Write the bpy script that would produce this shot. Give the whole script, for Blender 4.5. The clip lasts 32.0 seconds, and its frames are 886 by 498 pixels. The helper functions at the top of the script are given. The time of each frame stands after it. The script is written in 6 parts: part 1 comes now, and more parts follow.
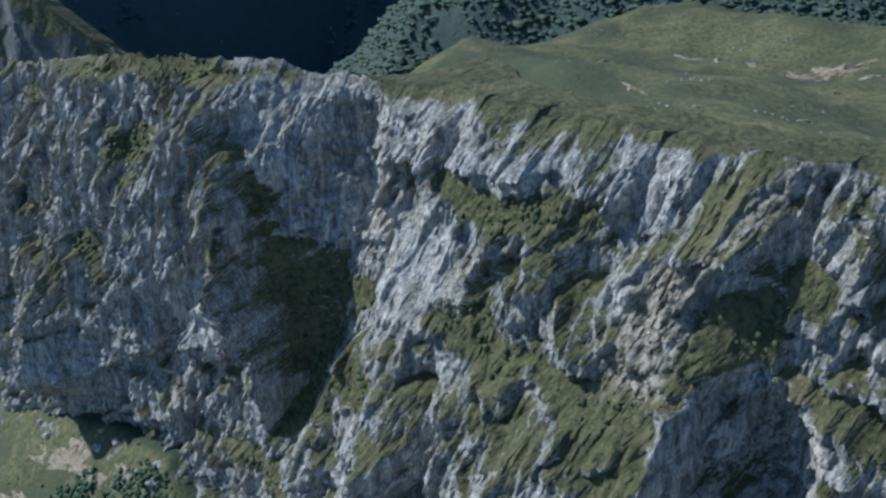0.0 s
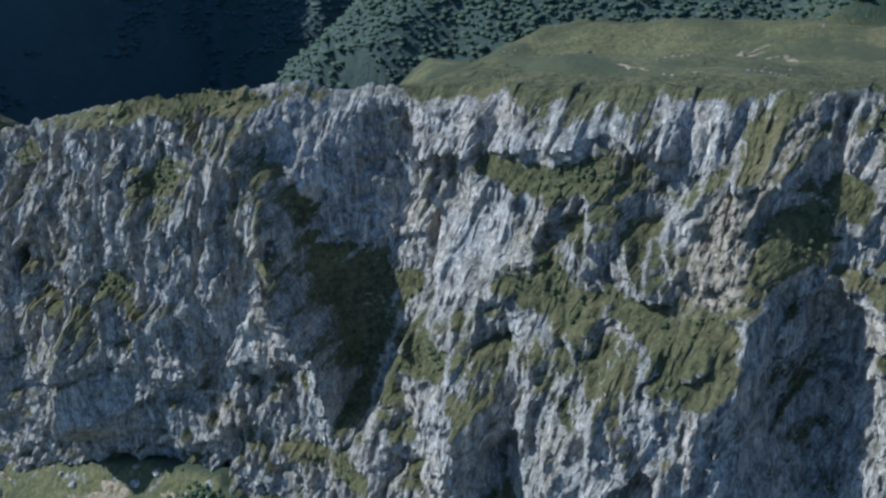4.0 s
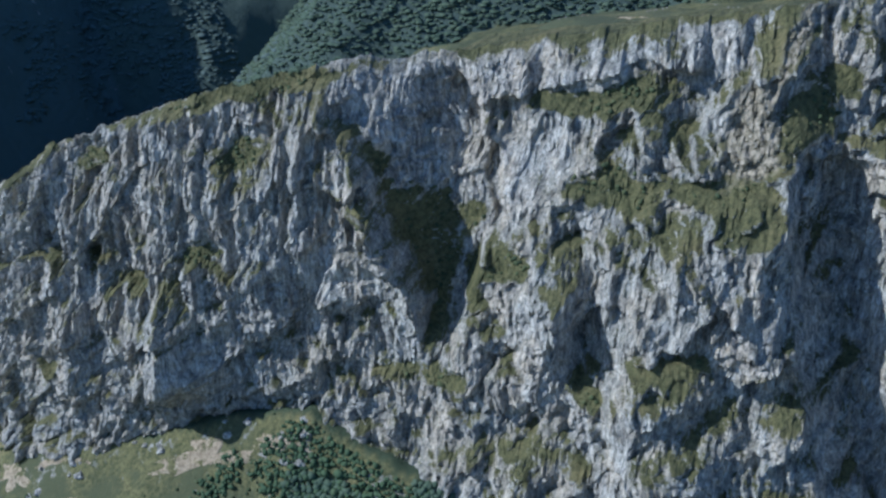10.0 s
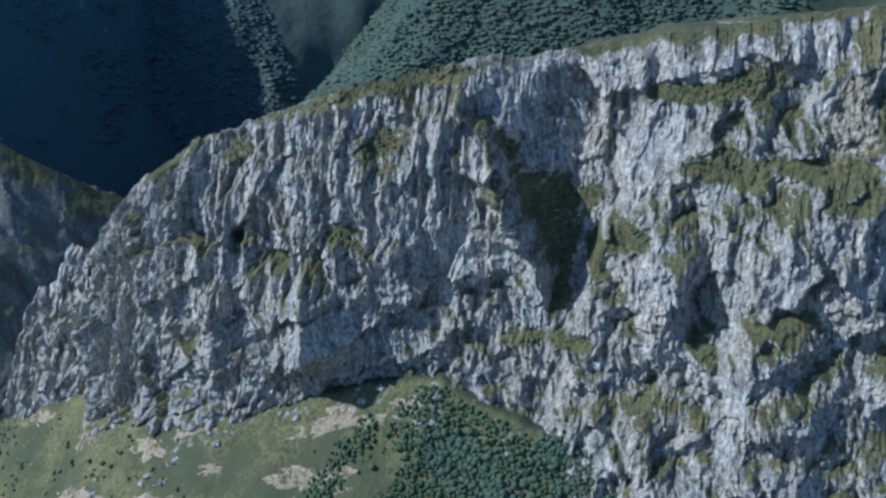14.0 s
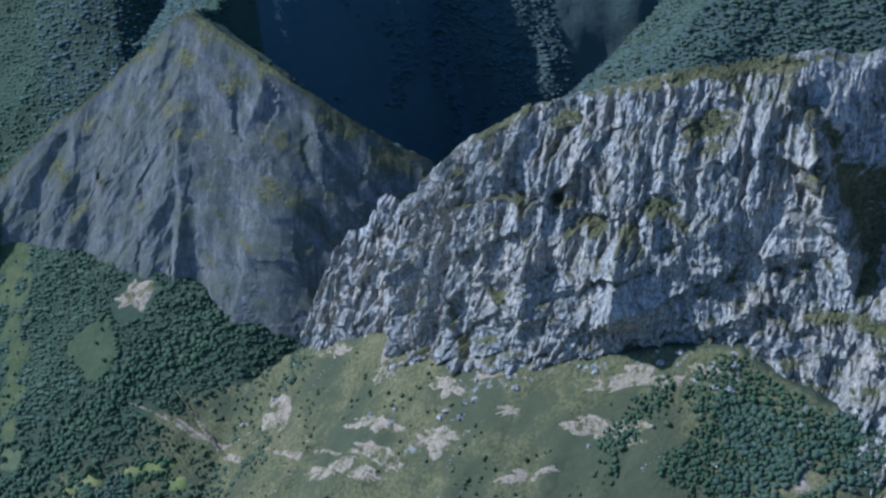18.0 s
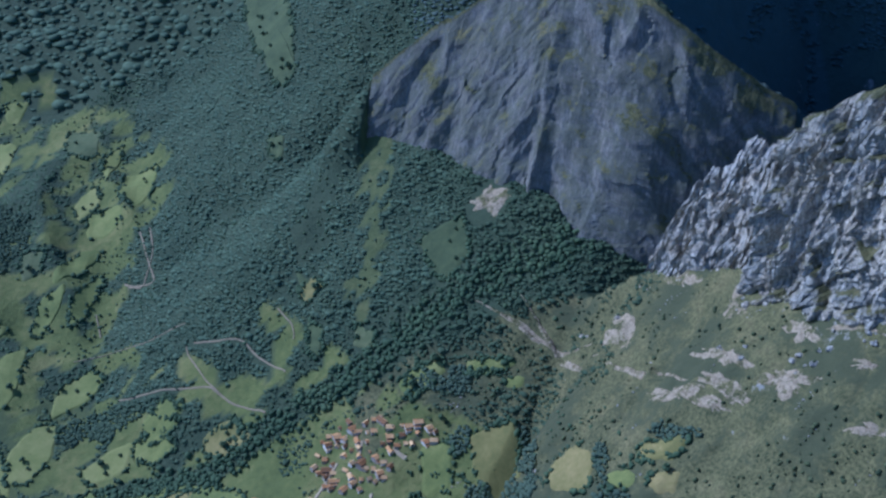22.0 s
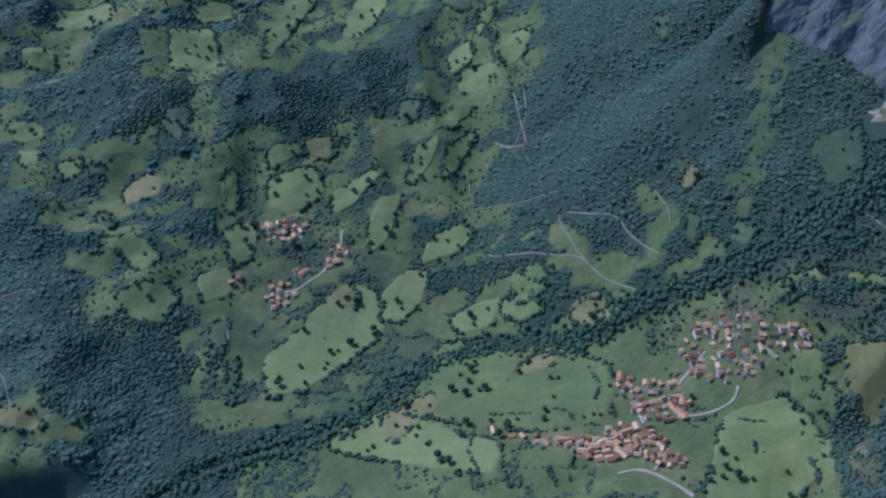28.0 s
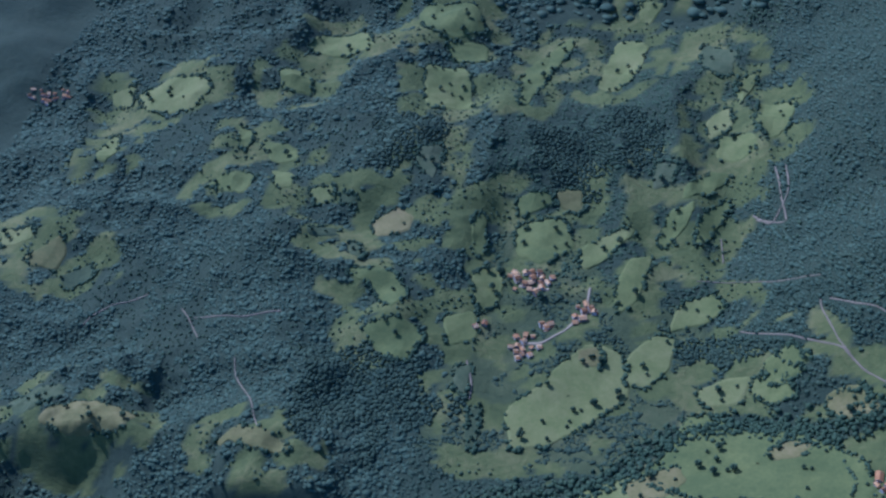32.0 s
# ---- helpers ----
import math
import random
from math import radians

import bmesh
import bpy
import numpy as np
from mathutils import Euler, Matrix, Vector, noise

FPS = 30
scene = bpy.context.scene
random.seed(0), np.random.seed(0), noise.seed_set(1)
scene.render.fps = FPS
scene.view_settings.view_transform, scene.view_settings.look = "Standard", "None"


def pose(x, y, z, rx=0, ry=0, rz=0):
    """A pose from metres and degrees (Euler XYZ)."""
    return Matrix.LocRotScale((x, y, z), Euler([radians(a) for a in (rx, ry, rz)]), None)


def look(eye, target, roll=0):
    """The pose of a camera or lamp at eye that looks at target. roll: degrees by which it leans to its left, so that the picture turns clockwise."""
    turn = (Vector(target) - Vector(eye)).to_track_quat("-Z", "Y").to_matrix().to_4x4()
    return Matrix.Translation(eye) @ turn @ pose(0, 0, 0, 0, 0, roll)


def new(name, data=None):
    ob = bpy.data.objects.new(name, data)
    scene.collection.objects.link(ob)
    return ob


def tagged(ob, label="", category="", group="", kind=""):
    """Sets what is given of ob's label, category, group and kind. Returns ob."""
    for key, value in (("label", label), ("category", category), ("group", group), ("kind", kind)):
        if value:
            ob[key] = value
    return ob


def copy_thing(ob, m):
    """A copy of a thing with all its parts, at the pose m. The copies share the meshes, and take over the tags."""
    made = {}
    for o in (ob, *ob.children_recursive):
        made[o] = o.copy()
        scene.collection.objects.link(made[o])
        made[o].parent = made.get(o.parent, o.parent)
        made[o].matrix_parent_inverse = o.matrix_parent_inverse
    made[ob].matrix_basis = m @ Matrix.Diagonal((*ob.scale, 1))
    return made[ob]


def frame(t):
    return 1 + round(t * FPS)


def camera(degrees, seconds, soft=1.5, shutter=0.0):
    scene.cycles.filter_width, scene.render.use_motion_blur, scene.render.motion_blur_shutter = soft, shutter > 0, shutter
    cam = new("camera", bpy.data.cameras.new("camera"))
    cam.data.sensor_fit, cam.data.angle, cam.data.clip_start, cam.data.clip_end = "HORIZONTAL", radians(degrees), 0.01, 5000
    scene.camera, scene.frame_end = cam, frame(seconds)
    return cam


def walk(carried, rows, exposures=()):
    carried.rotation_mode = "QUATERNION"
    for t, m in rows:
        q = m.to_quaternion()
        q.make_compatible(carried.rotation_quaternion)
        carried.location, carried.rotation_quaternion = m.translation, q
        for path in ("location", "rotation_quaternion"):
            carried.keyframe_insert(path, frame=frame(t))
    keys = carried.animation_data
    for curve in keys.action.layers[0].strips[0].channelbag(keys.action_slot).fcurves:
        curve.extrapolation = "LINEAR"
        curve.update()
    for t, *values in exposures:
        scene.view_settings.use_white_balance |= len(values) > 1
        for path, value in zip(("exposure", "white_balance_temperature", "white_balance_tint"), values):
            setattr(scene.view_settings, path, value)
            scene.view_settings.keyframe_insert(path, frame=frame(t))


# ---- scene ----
# A limestone scarp above a green mountain valley with two villages, seen from a helicopter.
cam = camera(36.18, 32.0, soft=2.55)
PATH = [
    (0, pose(-21.82, 65.74, 906.02, 55.117, -0.361, -1.110)),
    (0.5, pose(-36.32, 58.65, 905.82, 55.541, -0.158, -2.652)),
    (1, pose(-50.95, 51.57, 905.60, 55.991, 0.097, -4.243)),
    (1.5, pose(-65.75, 44.52, 905.34, 56.395, 0.197, -5.787)),
    (2, pose(-80.74, 37.52, 905.06, 56.806, 0.343, -7.381)),
    (2.5, pose(-95.79, 30.46, 904.77, 57.316, 0.453, -8.926)),
    (4.5, pose(-156.59, 1.14, 904.18, 58.637, 1.104, -14.518)),
    (5, pose(-171.76, -6.15, 904.04, 58.700, 1.276, -15.815)),
    (5.5, pose(-186.94, -13.38, 903.85, 58.686, 1.356, -17.039)),
    (6, pose(-202.20, -20.62, 903.62, 58.626, 1.595, -18.335)),
    (6.5, pose(-217.53, -27.87, 903.34, 58.671, 1.740, -19.618)),
    (7, pose(-232.99, -35.16, 902.98, 59.117, 1.861, -20.535)),
    (7.5, pose(-248.62, -42.41, 902.49, 59.655, 1.877, -21.297)),
    (8, pose(-264.42, -49.65, 901.83, 60.173, 1.925, -22.120)),
    (8.5, pose(-280.37, -56.90, 901.01, 60.722, 1.924, -22.843)),
    (9, pose(-296.45, -64.13, 900.13, 61.213, 1.974, -23.616)),
    (9.5, pose(-312.62, -71.26, 899.23, 61.533, 2.034, -24.447)),
    (10, pose(-328.82, -78.19, 898.35, 62.030, 2.044, -25.246)),
    (10.5, pose(-345.03, -84.89, 897.54, 62.422, 2.104, -26.001)),
    (11, pose(-361.16, -91.36, 896.90, 62.810, 2.111, -26.680)),
    (11.5, pose(-377.14, -97.62, 896.44, 63.175, 2.064, -27.057)),
    (12, pose(-392.88, -103.64, 896.19, 63.548, 2.012, -27.281)),
    (12.5, pose(-408.38, -109.43, 896.13, 63.805, 1.982, -27.397)),
    (13, pose(-423.65, -114.94, 896.23, 63.955, 1.867, -27.392)),
    (13.5, pose(-438.74, -120.20, 896.44, 64.207, 1.736, -27.060)),
    (14, pose(-453.73, -125.24, 896.73, 64.505, 1.489, -26.405)),
    (14.5, pose(-468.61, -130.21, 897.10, 64.786, 1.198, -25.390)),
    (16.5, pose(-525.59, -147.31, 900.17, 65.261, 0.167, -21.207)),
    (17, pose(-537.99, -150.46, 902.69, 65.100, -0.041, -19.957)),
    (17.5, pose(-550.09, -153.41, 905.56, 64.771, -0.212, -18.484)),
    (18, pose(-561.90, -156.22, 908.90, 64.275, -0.416, -17.000)),
    (18.5, pose(-573.43, -158.95, 912.76, 63.766, -0.531, -15.253)),
    (19, pose(-584.72, -161.68, 917.20, 63.334, -0.599, -13.745)),
    (19.5, pose(-595.86, -164.43, 922.24, 62.771, -0.703, -12.089)),
    (20, pose(-606.88, -167.22, 927.87, 62.184, -0.699, -10.668)),
    (20.5, pose(-617.88, -170.08, 934.13, 61.494, -0.785, -9.018)),
    (21, pose(-628.90, -173.00, 941.04, 60.888, -0.820, -7.484)),
    (21.5, pose(-640.03, -175.93, 948.59, 60.321, -0.937, -5.642)),
    (22, pose(-651.28, -178.84, 956.77, 59.688, -1.039, -4.016)),
    (22.5, pose(-662.66, -181.71, 965.48, 58.906, -1.083, -2.384)),
    (23, pose(-674.19, -184.51, 974.58, 57.901, -1.021, -1.319)),
    (23.5, pose(-685.90, -187.20, 983.88, 56.629, -0.892, -0.771)),
    (24, pose(-697.88, -189.71, 993.09, 55.628, -0.698, -0.558)),
    (24.5, pose(-710.25, -191.95, 1001.94, 54.624, -0.476, -0.477)),
    (25, pose(-723.10, -193.81, 1010.22, 53.677, -0.438, -0.071)),
    (25.5, pose(-736.49, -195.26, 1017.80, 52.927, -0.478, 1.097)),
    (27.5, pose(-802.13, -192.83, 1031.92, 51.872, -1.230, 6.856)),
    (28, pose(-819.66, -192.67, 1034.64, 51.983, -1.448, 7.975)),
    (28.5, pose(-837.29, -192.67, 1037.33, 52.291, -1.595, 8.925)),
    (29, pose(-854.98, -192.87, 1040.07, 52.560, -1.773, 9.783)),
    (29.5, pose(-872.73, -193.25, 1042.88, 52.918, -1.993, 10.865)),
    (30, pose(-890.57, -193.76, 1045.79, 52.842, -2.203, 12.189)),
    (30.5, pose(-908.46, -194.38, 1048.77, 52.664, -2.386, 13.327)),
    (31, pose(-926.42, -195.03, 1051.80, 52.505, -2.568, 14.506)),
    (31.5, pose(-944.43, -195.69, 1054.85, 52.424, -2.789, 15.513)),
    (32, pose(-962.45, -196.37, 1057.92, 52.663, -2.947, 16.568)),
]
walk(cam, PATH, exposures=[(0.0, 0.09, 4460, 15), (8.0, 0.13, 4440, 15), (14.0, 0.16, 4320, 16), (19.0, 0.08, 4080, 19), (24.0, -0.18, 3960, 24), (28.0, -0.21, 3930, 27), (32.0, -0.17, 3890, 30)])

# ---- world, sun ----
SUN_AZ, SUN_EL = 294.0, 40.0      # compass degrees clockwise from +y, and height of the sun
world = bpy.data.worlds.new("world")
scene.world = world
world.use_nodes = True
wn = world.node_tree
sky = wn.nodes.new("ShaderNodeTexSky")
sky.sky_type, sky.sun_disc = "NISHITA", False
sky.sun_elevation, sky.sun_rotation = radians(SUN_EL), radians(SUN_AZ)
sky.altitude, sky.air_density, sky.dust_density, sky.ozone_density = 800, 1.3, 0.6, 2.0
wn.nodes["Background"].inputs["Strength"].default_value = 0.106
wn.links.new(sky.outputs[0], wn.nodes["Background"].inputs["Color"])
sun_data = bpy.data.lights.new("sun", "SUN")
sun_data.energy, sun_data.angle, sun_data.color = 5.2, radians(0.6), (1.0, 0.84, 0.60)
sun = new("sun", sun_data)
az, el = radians(SUN_AZ), radians(SUN_EL)
sun.matrix_world = look((0, 0, 0), (-math.sin(az) * math.cos(el), -math.cos(az) * math.cos(el), -math.sin(el)))

# ---- materials ----
def mat(name, rough=0.9):
    m = bpy.data.materials.new(name)
    m.use_nodes = True
    b = m.node_tree.nodes["Principled BSDF"]
    b.inputs["Roughness"].default_value = rough
    b.inputs["Specular IOR Level"].default_value = 0.25
    return m, m.node_tree, b


def node(nt, kind, **values):
    n = nt.nodes.new(kind)
    for key, value in values.items():
        if key in n.inputs:
            n.inputs[key].default_value = value
    return n


def noise_tex(nt, vec, scale, detail=5, rough=0.6):
    n = node(nt, "ShaderNodeTexNoise", Scale=scale, Detail=detail, Roughness=rough)
    nt.links.new(vec, n.inputs["Vector"])
    return n.outputs["Fac"]


def ramp(nt, fac, *stops):
    n = nt.nodes.new("ShaderNodeValToRGB")
    e = n.color_ramp.elements
    while len(e) < len(stops):
        e.new(0.5)
    for el_, (pos, col) in zip(e, stops):
        el_.position = pos
        el_.color = (*col, 1) if len(col) == 3 else col
    nt.links.new(fac, n.inputs["Fac"])
    return n.outputs["Color"]


def mix(nt, fac, a, b, blend="MIX"):
    n = nt.nodes.new("ShaderNodeMix")
    n.data_type, n.blend_type = "RGBA", blend
    for sock, v in ((n.inputs[0], fac), (n.inputs[6], a), (n.inputs[7], b)):
        if hasattr(v, "links"):
            nt.links.new(v, sock)
        elif isinstance(v, (int, float)):
            sock.default_value = v
        else:
            sock.default_value = (*v, 1)
    return n.outputs[2]


def calc(nt, op, a, b=0.0):
    n = nt.nodes.new("ShaderNodeMath")
    n.operation = op
    for sock, v in zip(n.inputs, (a, b)):
        if hasattr(v, "links"):
            nt.links.new(v, sock)
        else:
            sock.default_value = v
    return n.outputs[0]


def span(nt, v, a, b):
    n = nt.nodes.new("ShaderNodeMapRange")
    n.interpolation_type = "SMOOTHSTEP"
    nt.links.new(v, n.inputs["Value"])
    n.inputs["From Min"].default_value, n.inputs["From Max"].default_value = a, b
    return n.outputs["Result"]


def bump(nt, b, height, dist, strength=0.8):
    n = node(nt, "ShaderNodeBump", Strength=strength, Distance=dist)
    nt.links.new(height, n.inputs["Height"])
    nt.links.new(n.outputs["Normal"], b.inputs["Normal"])


def coords(nt, sx=1, sy=1, sz=1):
    c = nt.nodes.new("ShaderNodeNewGeometry")
    m = node(nt, "ShaderNodeMapping")
    m.inputs["Scale"].default_value = (sx, sy, sz)
    nt.links.new(c.outputs["Position"], m.inputs["Vector"])
    return m.outputs["Vector"], c


def rock_nodes(nt, k=1.0):
    """Pale grey limestone with dark streaks down the face and warm stains; returns colour and relief."""
    pos, geo = coords(nt)
    streak, _ = coords(nt, 1, 1, 0.12)
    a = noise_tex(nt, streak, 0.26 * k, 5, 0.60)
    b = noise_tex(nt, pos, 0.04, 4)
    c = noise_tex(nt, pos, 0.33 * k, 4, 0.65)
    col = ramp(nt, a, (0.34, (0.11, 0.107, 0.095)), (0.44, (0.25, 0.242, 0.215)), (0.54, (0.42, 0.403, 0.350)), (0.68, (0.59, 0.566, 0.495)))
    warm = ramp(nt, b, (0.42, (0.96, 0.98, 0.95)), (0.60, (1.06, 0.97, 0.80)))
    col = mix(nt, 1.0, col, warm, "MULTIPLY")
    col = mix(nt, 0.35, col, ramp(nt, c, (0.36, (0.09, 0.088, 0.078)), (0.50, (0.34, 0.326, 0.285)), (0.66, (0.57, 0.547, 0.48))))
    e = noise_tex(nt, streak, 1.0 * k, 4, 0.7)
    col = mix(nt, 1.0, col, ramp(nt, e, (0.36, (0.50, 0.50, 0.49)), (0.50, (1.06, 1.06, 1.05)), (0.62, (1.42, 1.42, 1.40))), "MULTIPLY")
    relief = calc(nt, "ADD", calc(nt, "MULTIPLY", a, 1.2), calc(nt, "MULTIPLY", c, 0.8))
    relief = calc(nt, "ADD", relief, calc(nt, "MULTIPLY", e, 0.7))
    return col, relief, pos, geo


def grass_nodes(nt, pos):
    a = noise_tex(nt, pos, 0.03, 5)
    b = noise_tex(nt, pos, 0.35, 5, 0.7)
    col = ramp(nt, a, (0.35, (0.045, 0.055, 0.020)), (0.52, (0.096, 0.100, 0.036)), (0.68, (0.17, 0.150, 0.062)))
    return mix(nt, 0.5, col, ramp(nt, b, (0.37, (0.022, 0.028, 0.012)), (0.60, (0.19, 0.172, 0.072)))), b


def make_scarp(name, growth_and_shade=0.0):
    m, nt, b = mat(name)
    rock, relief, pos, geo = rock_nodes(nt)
    # the peak's rock is mixed dark: shade on its face put into the colour
    if growth_and_shade:
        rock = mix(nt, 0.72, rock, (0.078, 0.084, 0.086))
    grass, gb = grass_nodes(nt, pos)
    sep = nt.nodes.new("ShaderNodeSeparateXYZ")
    nt.links.new(geo.outputs["Normal"], sep.inputs[0])
    shelf = nt.nodes.new("ShaderNodeAttribute")
    shelf.attribute_name = "shelf"
    patch = noise_tex(nt, pos, 0.035, 4, 0.6)
    fine = noise_tex(nt, pos, 0.28, 5, 0.7)
    s = calc(nt, "ADD", calc(nt, "ADD", calc(nt, "MULTIPLY", sep.outputs["Z"], 0.55), calc(nt, "MULTIPLY", shelf.outputs["Fac"], 0.85)), calc(nt, "MULTIPLY", calc(nt, "SUBTRACT", patch, 0.5), 1.3))
    s = calc(nt, "ADD", s, calc(nt, "MULTIPLY", calc(nt, "SUBTRACT", fine, 0.5), 0.6))
    down, _ = coords(nt, 1, 1, 0.22)
    s = calc(nt, "ADD", s, calc(nt, "MULTIPLY", calc(nt, "SUBTRACT", noise_tex(nt, down, 0.16, 4, 0.6), 0.5), 0.5))
    lawn = nt.nodes.new("ShaderNodeAttribute")
    lawn.attribute_name = "lawn"
    s = calc(nt, "ADD", s, calc(nt, "MULTIPLY", lawn.outputs["Fac"], 0.68))
    s = calc(nt, "ADD", s, growth_and_shade)
    k = span(nt, s, 0.82, 0.98)
    pale = nt.nodes.new("ShaderNodeAttribute")
    pale.attribute_name = "pale"
    rubble = ramp(nt, fine, (0.40, (0.09, 0.08, 0.042)), (0.48, (0.23, 0.205, 0.135)), (0.62, (0.44, 0.39, 0.28)))
    moss = mix(nt, fine, (0.045, 0.053, 0.034), (0.105, 0.112, 0.072))
    rock = mix(nt, calc(nt, "MULTIPLY", span(nt, s, 0.36, 0.74), 0.34 + growth_and_shade), rock, moss)
    col = mix(nt, k, rock, grass)
    col = mix(nt, calc(nt, "MULTIPLY", pale.outputs["Fac"], span(nt, fine, 0.34, 0.44)), col, rubble)
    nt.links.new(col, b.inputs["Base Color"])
    bump(nt, b, relief, 2.0, 0.4 if growth_and_shade else 1.0)
    return m


def make_ground():
    m, nt, b = mat("mountain_ground", 0.95)
    pos, geo = coords(nt)
    grass, gb = grass_nodes(nt, pos)
    rock, relief, _, _ = rock_nodes(nt, 0.35)
    sep = nt.nodes.new("ShaderNodeSeparateXYZ")
    nt.links.new(geo.outputs["Normal"], sep.inputs[0])
    patch = noise_tex(nt, pos, 0.012, 5, 0.6)
    fine = noise_tex(nt, pos, 0.11, 6, 0.7)
    wood = mix(nt, fine, (0.024, 0.038, 0.021), (0.060, 0.083, 0.042))
    base = mix(nt, span(nt, calc(nt, "ADD", patch, calc(nt, "MULTIPLY", fine, 0.4)), 0.66, 0.80), grass, mix(nt, fine, (0.040, 0.048, 0.022), (0.088, 0.094, 0.042)))
    turf = nt.nodes.new("ShaderNodeAttribute")
    turf.attribute_name = "turf"
    base = mix(nt, calc(nt, "MULTIPLY", calc(nt, "SUBTRACT", 1.0, turf.outputs["Fac"]), 0.92), base, wood)
    sward = nt.nodes.new("ShaderNodeAttribute")
    sward.attribute_name = "sward"
    lush = ramp(nt, calc(nt, "ADD", calc(nt, "MULTIPLY", patch, 0.6), calc(nt, "MULTIPLY", fine, 0.4)), (0.36, (0.072, 0.090, 0.025)), (0.50, (0.112, 0.128, 0.034)), (0.62, (0.170, 0.166, 0.052)))
    base = mix(nt, sward.outputs["Fac"], base, lush)
    # ground under the gorge woods: paled and blued, haze put into the colour
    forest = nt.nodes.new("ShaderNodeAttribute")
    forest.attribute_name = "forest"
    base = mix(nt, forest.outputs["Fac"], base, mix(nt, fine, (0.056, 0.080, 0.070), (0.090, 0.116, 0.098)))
    s = calc(nt, "ADD", sep.outputs["Z"], calc(nt, "MULTIPLY", calc(nt, "SUBTRACT", fine, 0.5), 0.7))
    bare = nt.nodes.new("ShaderNodeAttribute")
    bare.attribute_name = "bare"
    s = calc(nt, "ADD", s, calc(nt, "MULTIPLY", calc(nt, "SUBTRACT", 1.0, bare.outputs["Fac"]), 0.35))
    k = span(nt, s, 0.58, 0.48)
    rock = mix(nt, 0.6, rock, (0.21, 0.215, 0.20))
    nt.links.new(mix(nt, k, base, rock), b.inputs["Base Color"])
    bump(nt, b, fine, 3.0, 0.8)
    return m


SCARP, PEAK_ROCK, GROUND = make_scarp("limestone_scarp"), make_scarp("mossy_shaded_limestone", 0.30), make_ground()


def make_plain(name, stops, scale, detail_scale, rough=0.9, relief=0.3, spread=0.0, island=False):
    """A surface whose colour wanders between the stops at two scales, and from piece to piece."""
    m, nt, b = mat(name, rough)
    pos, geo = coords(nt)
    a, c = noise_tex(nt, pos, scale, 4), noise_tex(nt, pos, detail_scale, 5, 0.7)
    f = calc(nt, "ADD", calc(nt, "MULTIPLY", a, 0.55), calc(nt, "MULTIPLY", c, 0.45))
    if spread:
        if island:
            rnd = geo.outputs["Random Per Island"]
        else:
            rnd = nt.nodes.new("ShaderNodeObjectInfo").outputs["Random"]
        f = calc(nt, "ADD", f, calc(nt, "MULTIPLY", calc(nt, "SUBTRACT", rnd, 0.5), spread))
    nt.links.new(ramp(nt, f, *stops), b.inputs["Base Color"])
    bump(nt, b, c, relief, 0.8)
    return m


MEADOW = {"g": make_plain("mown_meadow", ((0.30, (0.096, 0.118, 0.030)), (0.52, (0.152, 0.168, 0.042)), (0.72, (0.208, 0.206, 0.062))), 0.03, 0.22, 0.9, 0.5, 0.25),
          "y": make_plain("dry_meadow", ((0.30, (0.105, 0.108, 0.028)), (0.52, (0.162, 0.148, 0.042)), (0.72, (0.24, 0.198, 0.070))), 0.03, 0.22, 0.9, 0.5, 0.25),
          "d": make_plain("rough_pasture", ((0.30, (0.045, 0.062, 0.026)), (0.52, (0.078, 0.098, 0.038)), (0.72, (0.12, 0.132, 0.056))), 0.03, 0.15, 0.95, 0.8, 0.25)}
# blue of these leaf colours is raised a little in place of distance haze
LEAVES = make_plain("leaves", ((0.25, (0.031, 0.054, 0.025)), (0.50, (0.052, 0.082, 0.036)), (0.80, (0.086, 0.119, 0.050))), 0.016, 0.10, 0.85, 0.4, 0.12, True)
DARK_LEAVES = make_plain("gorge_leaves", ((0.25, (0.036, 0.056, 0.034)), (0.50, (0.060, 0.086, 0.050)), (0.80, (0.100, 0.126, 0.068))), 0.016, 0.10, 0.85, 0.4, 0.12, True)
# paler and bluer than LEAVES: the far woods' haze put into the colour
FAR_HAZE_LEAVES = make_plain("far_haze_leaves", ((0.25, (0.040, 0.064, 0.035)), (0.50, (0.062, 0.094, 0.050)), (0.80, (0.098, 0.130, 0.068))), 0.016, 0.10, 0.85, 0.4, 0.12, True)
SLOPE_LEAVES = make_plain("slope_leaves", ((0.25, (0.027, 0.046, 0.023)), (0.50, (0.045, 0.069, 0.034)), (0.80, (0.074, 0.101, 0.047))), 0.016, 0.10, 0.85, 0.4, 0.12, True)
# pale bluish leaves, with the gorge's haze painted into them
GORGE_HAZE_LEAVES = make_plain("gorge_haze_leaves", ((0.25, (0.056, 0.082, 0.070)), (0.50, (0.074, 0.102, 0.086)), (0.80, (0.098, 0.122, 0.100))), 0.016, 0.10, 0.85, 0.4, 0.12, True)
SHRUB = make_plain("shrub_leaves", ((0.25, (0.032, 0.046, 0.020)), (0.50, (0.055, 0.072, 0.028)), (0.80, (0.09, 0.104, 0.042))), 0.05, 0.9, 0.85, 0.4, 0.5, True)
BARK = make_plain("bark", ((0.3, (0.06, 0.045, 0.03)), (0.7, (0.16, 0.13, 0.10))), 0.4, 3.0)


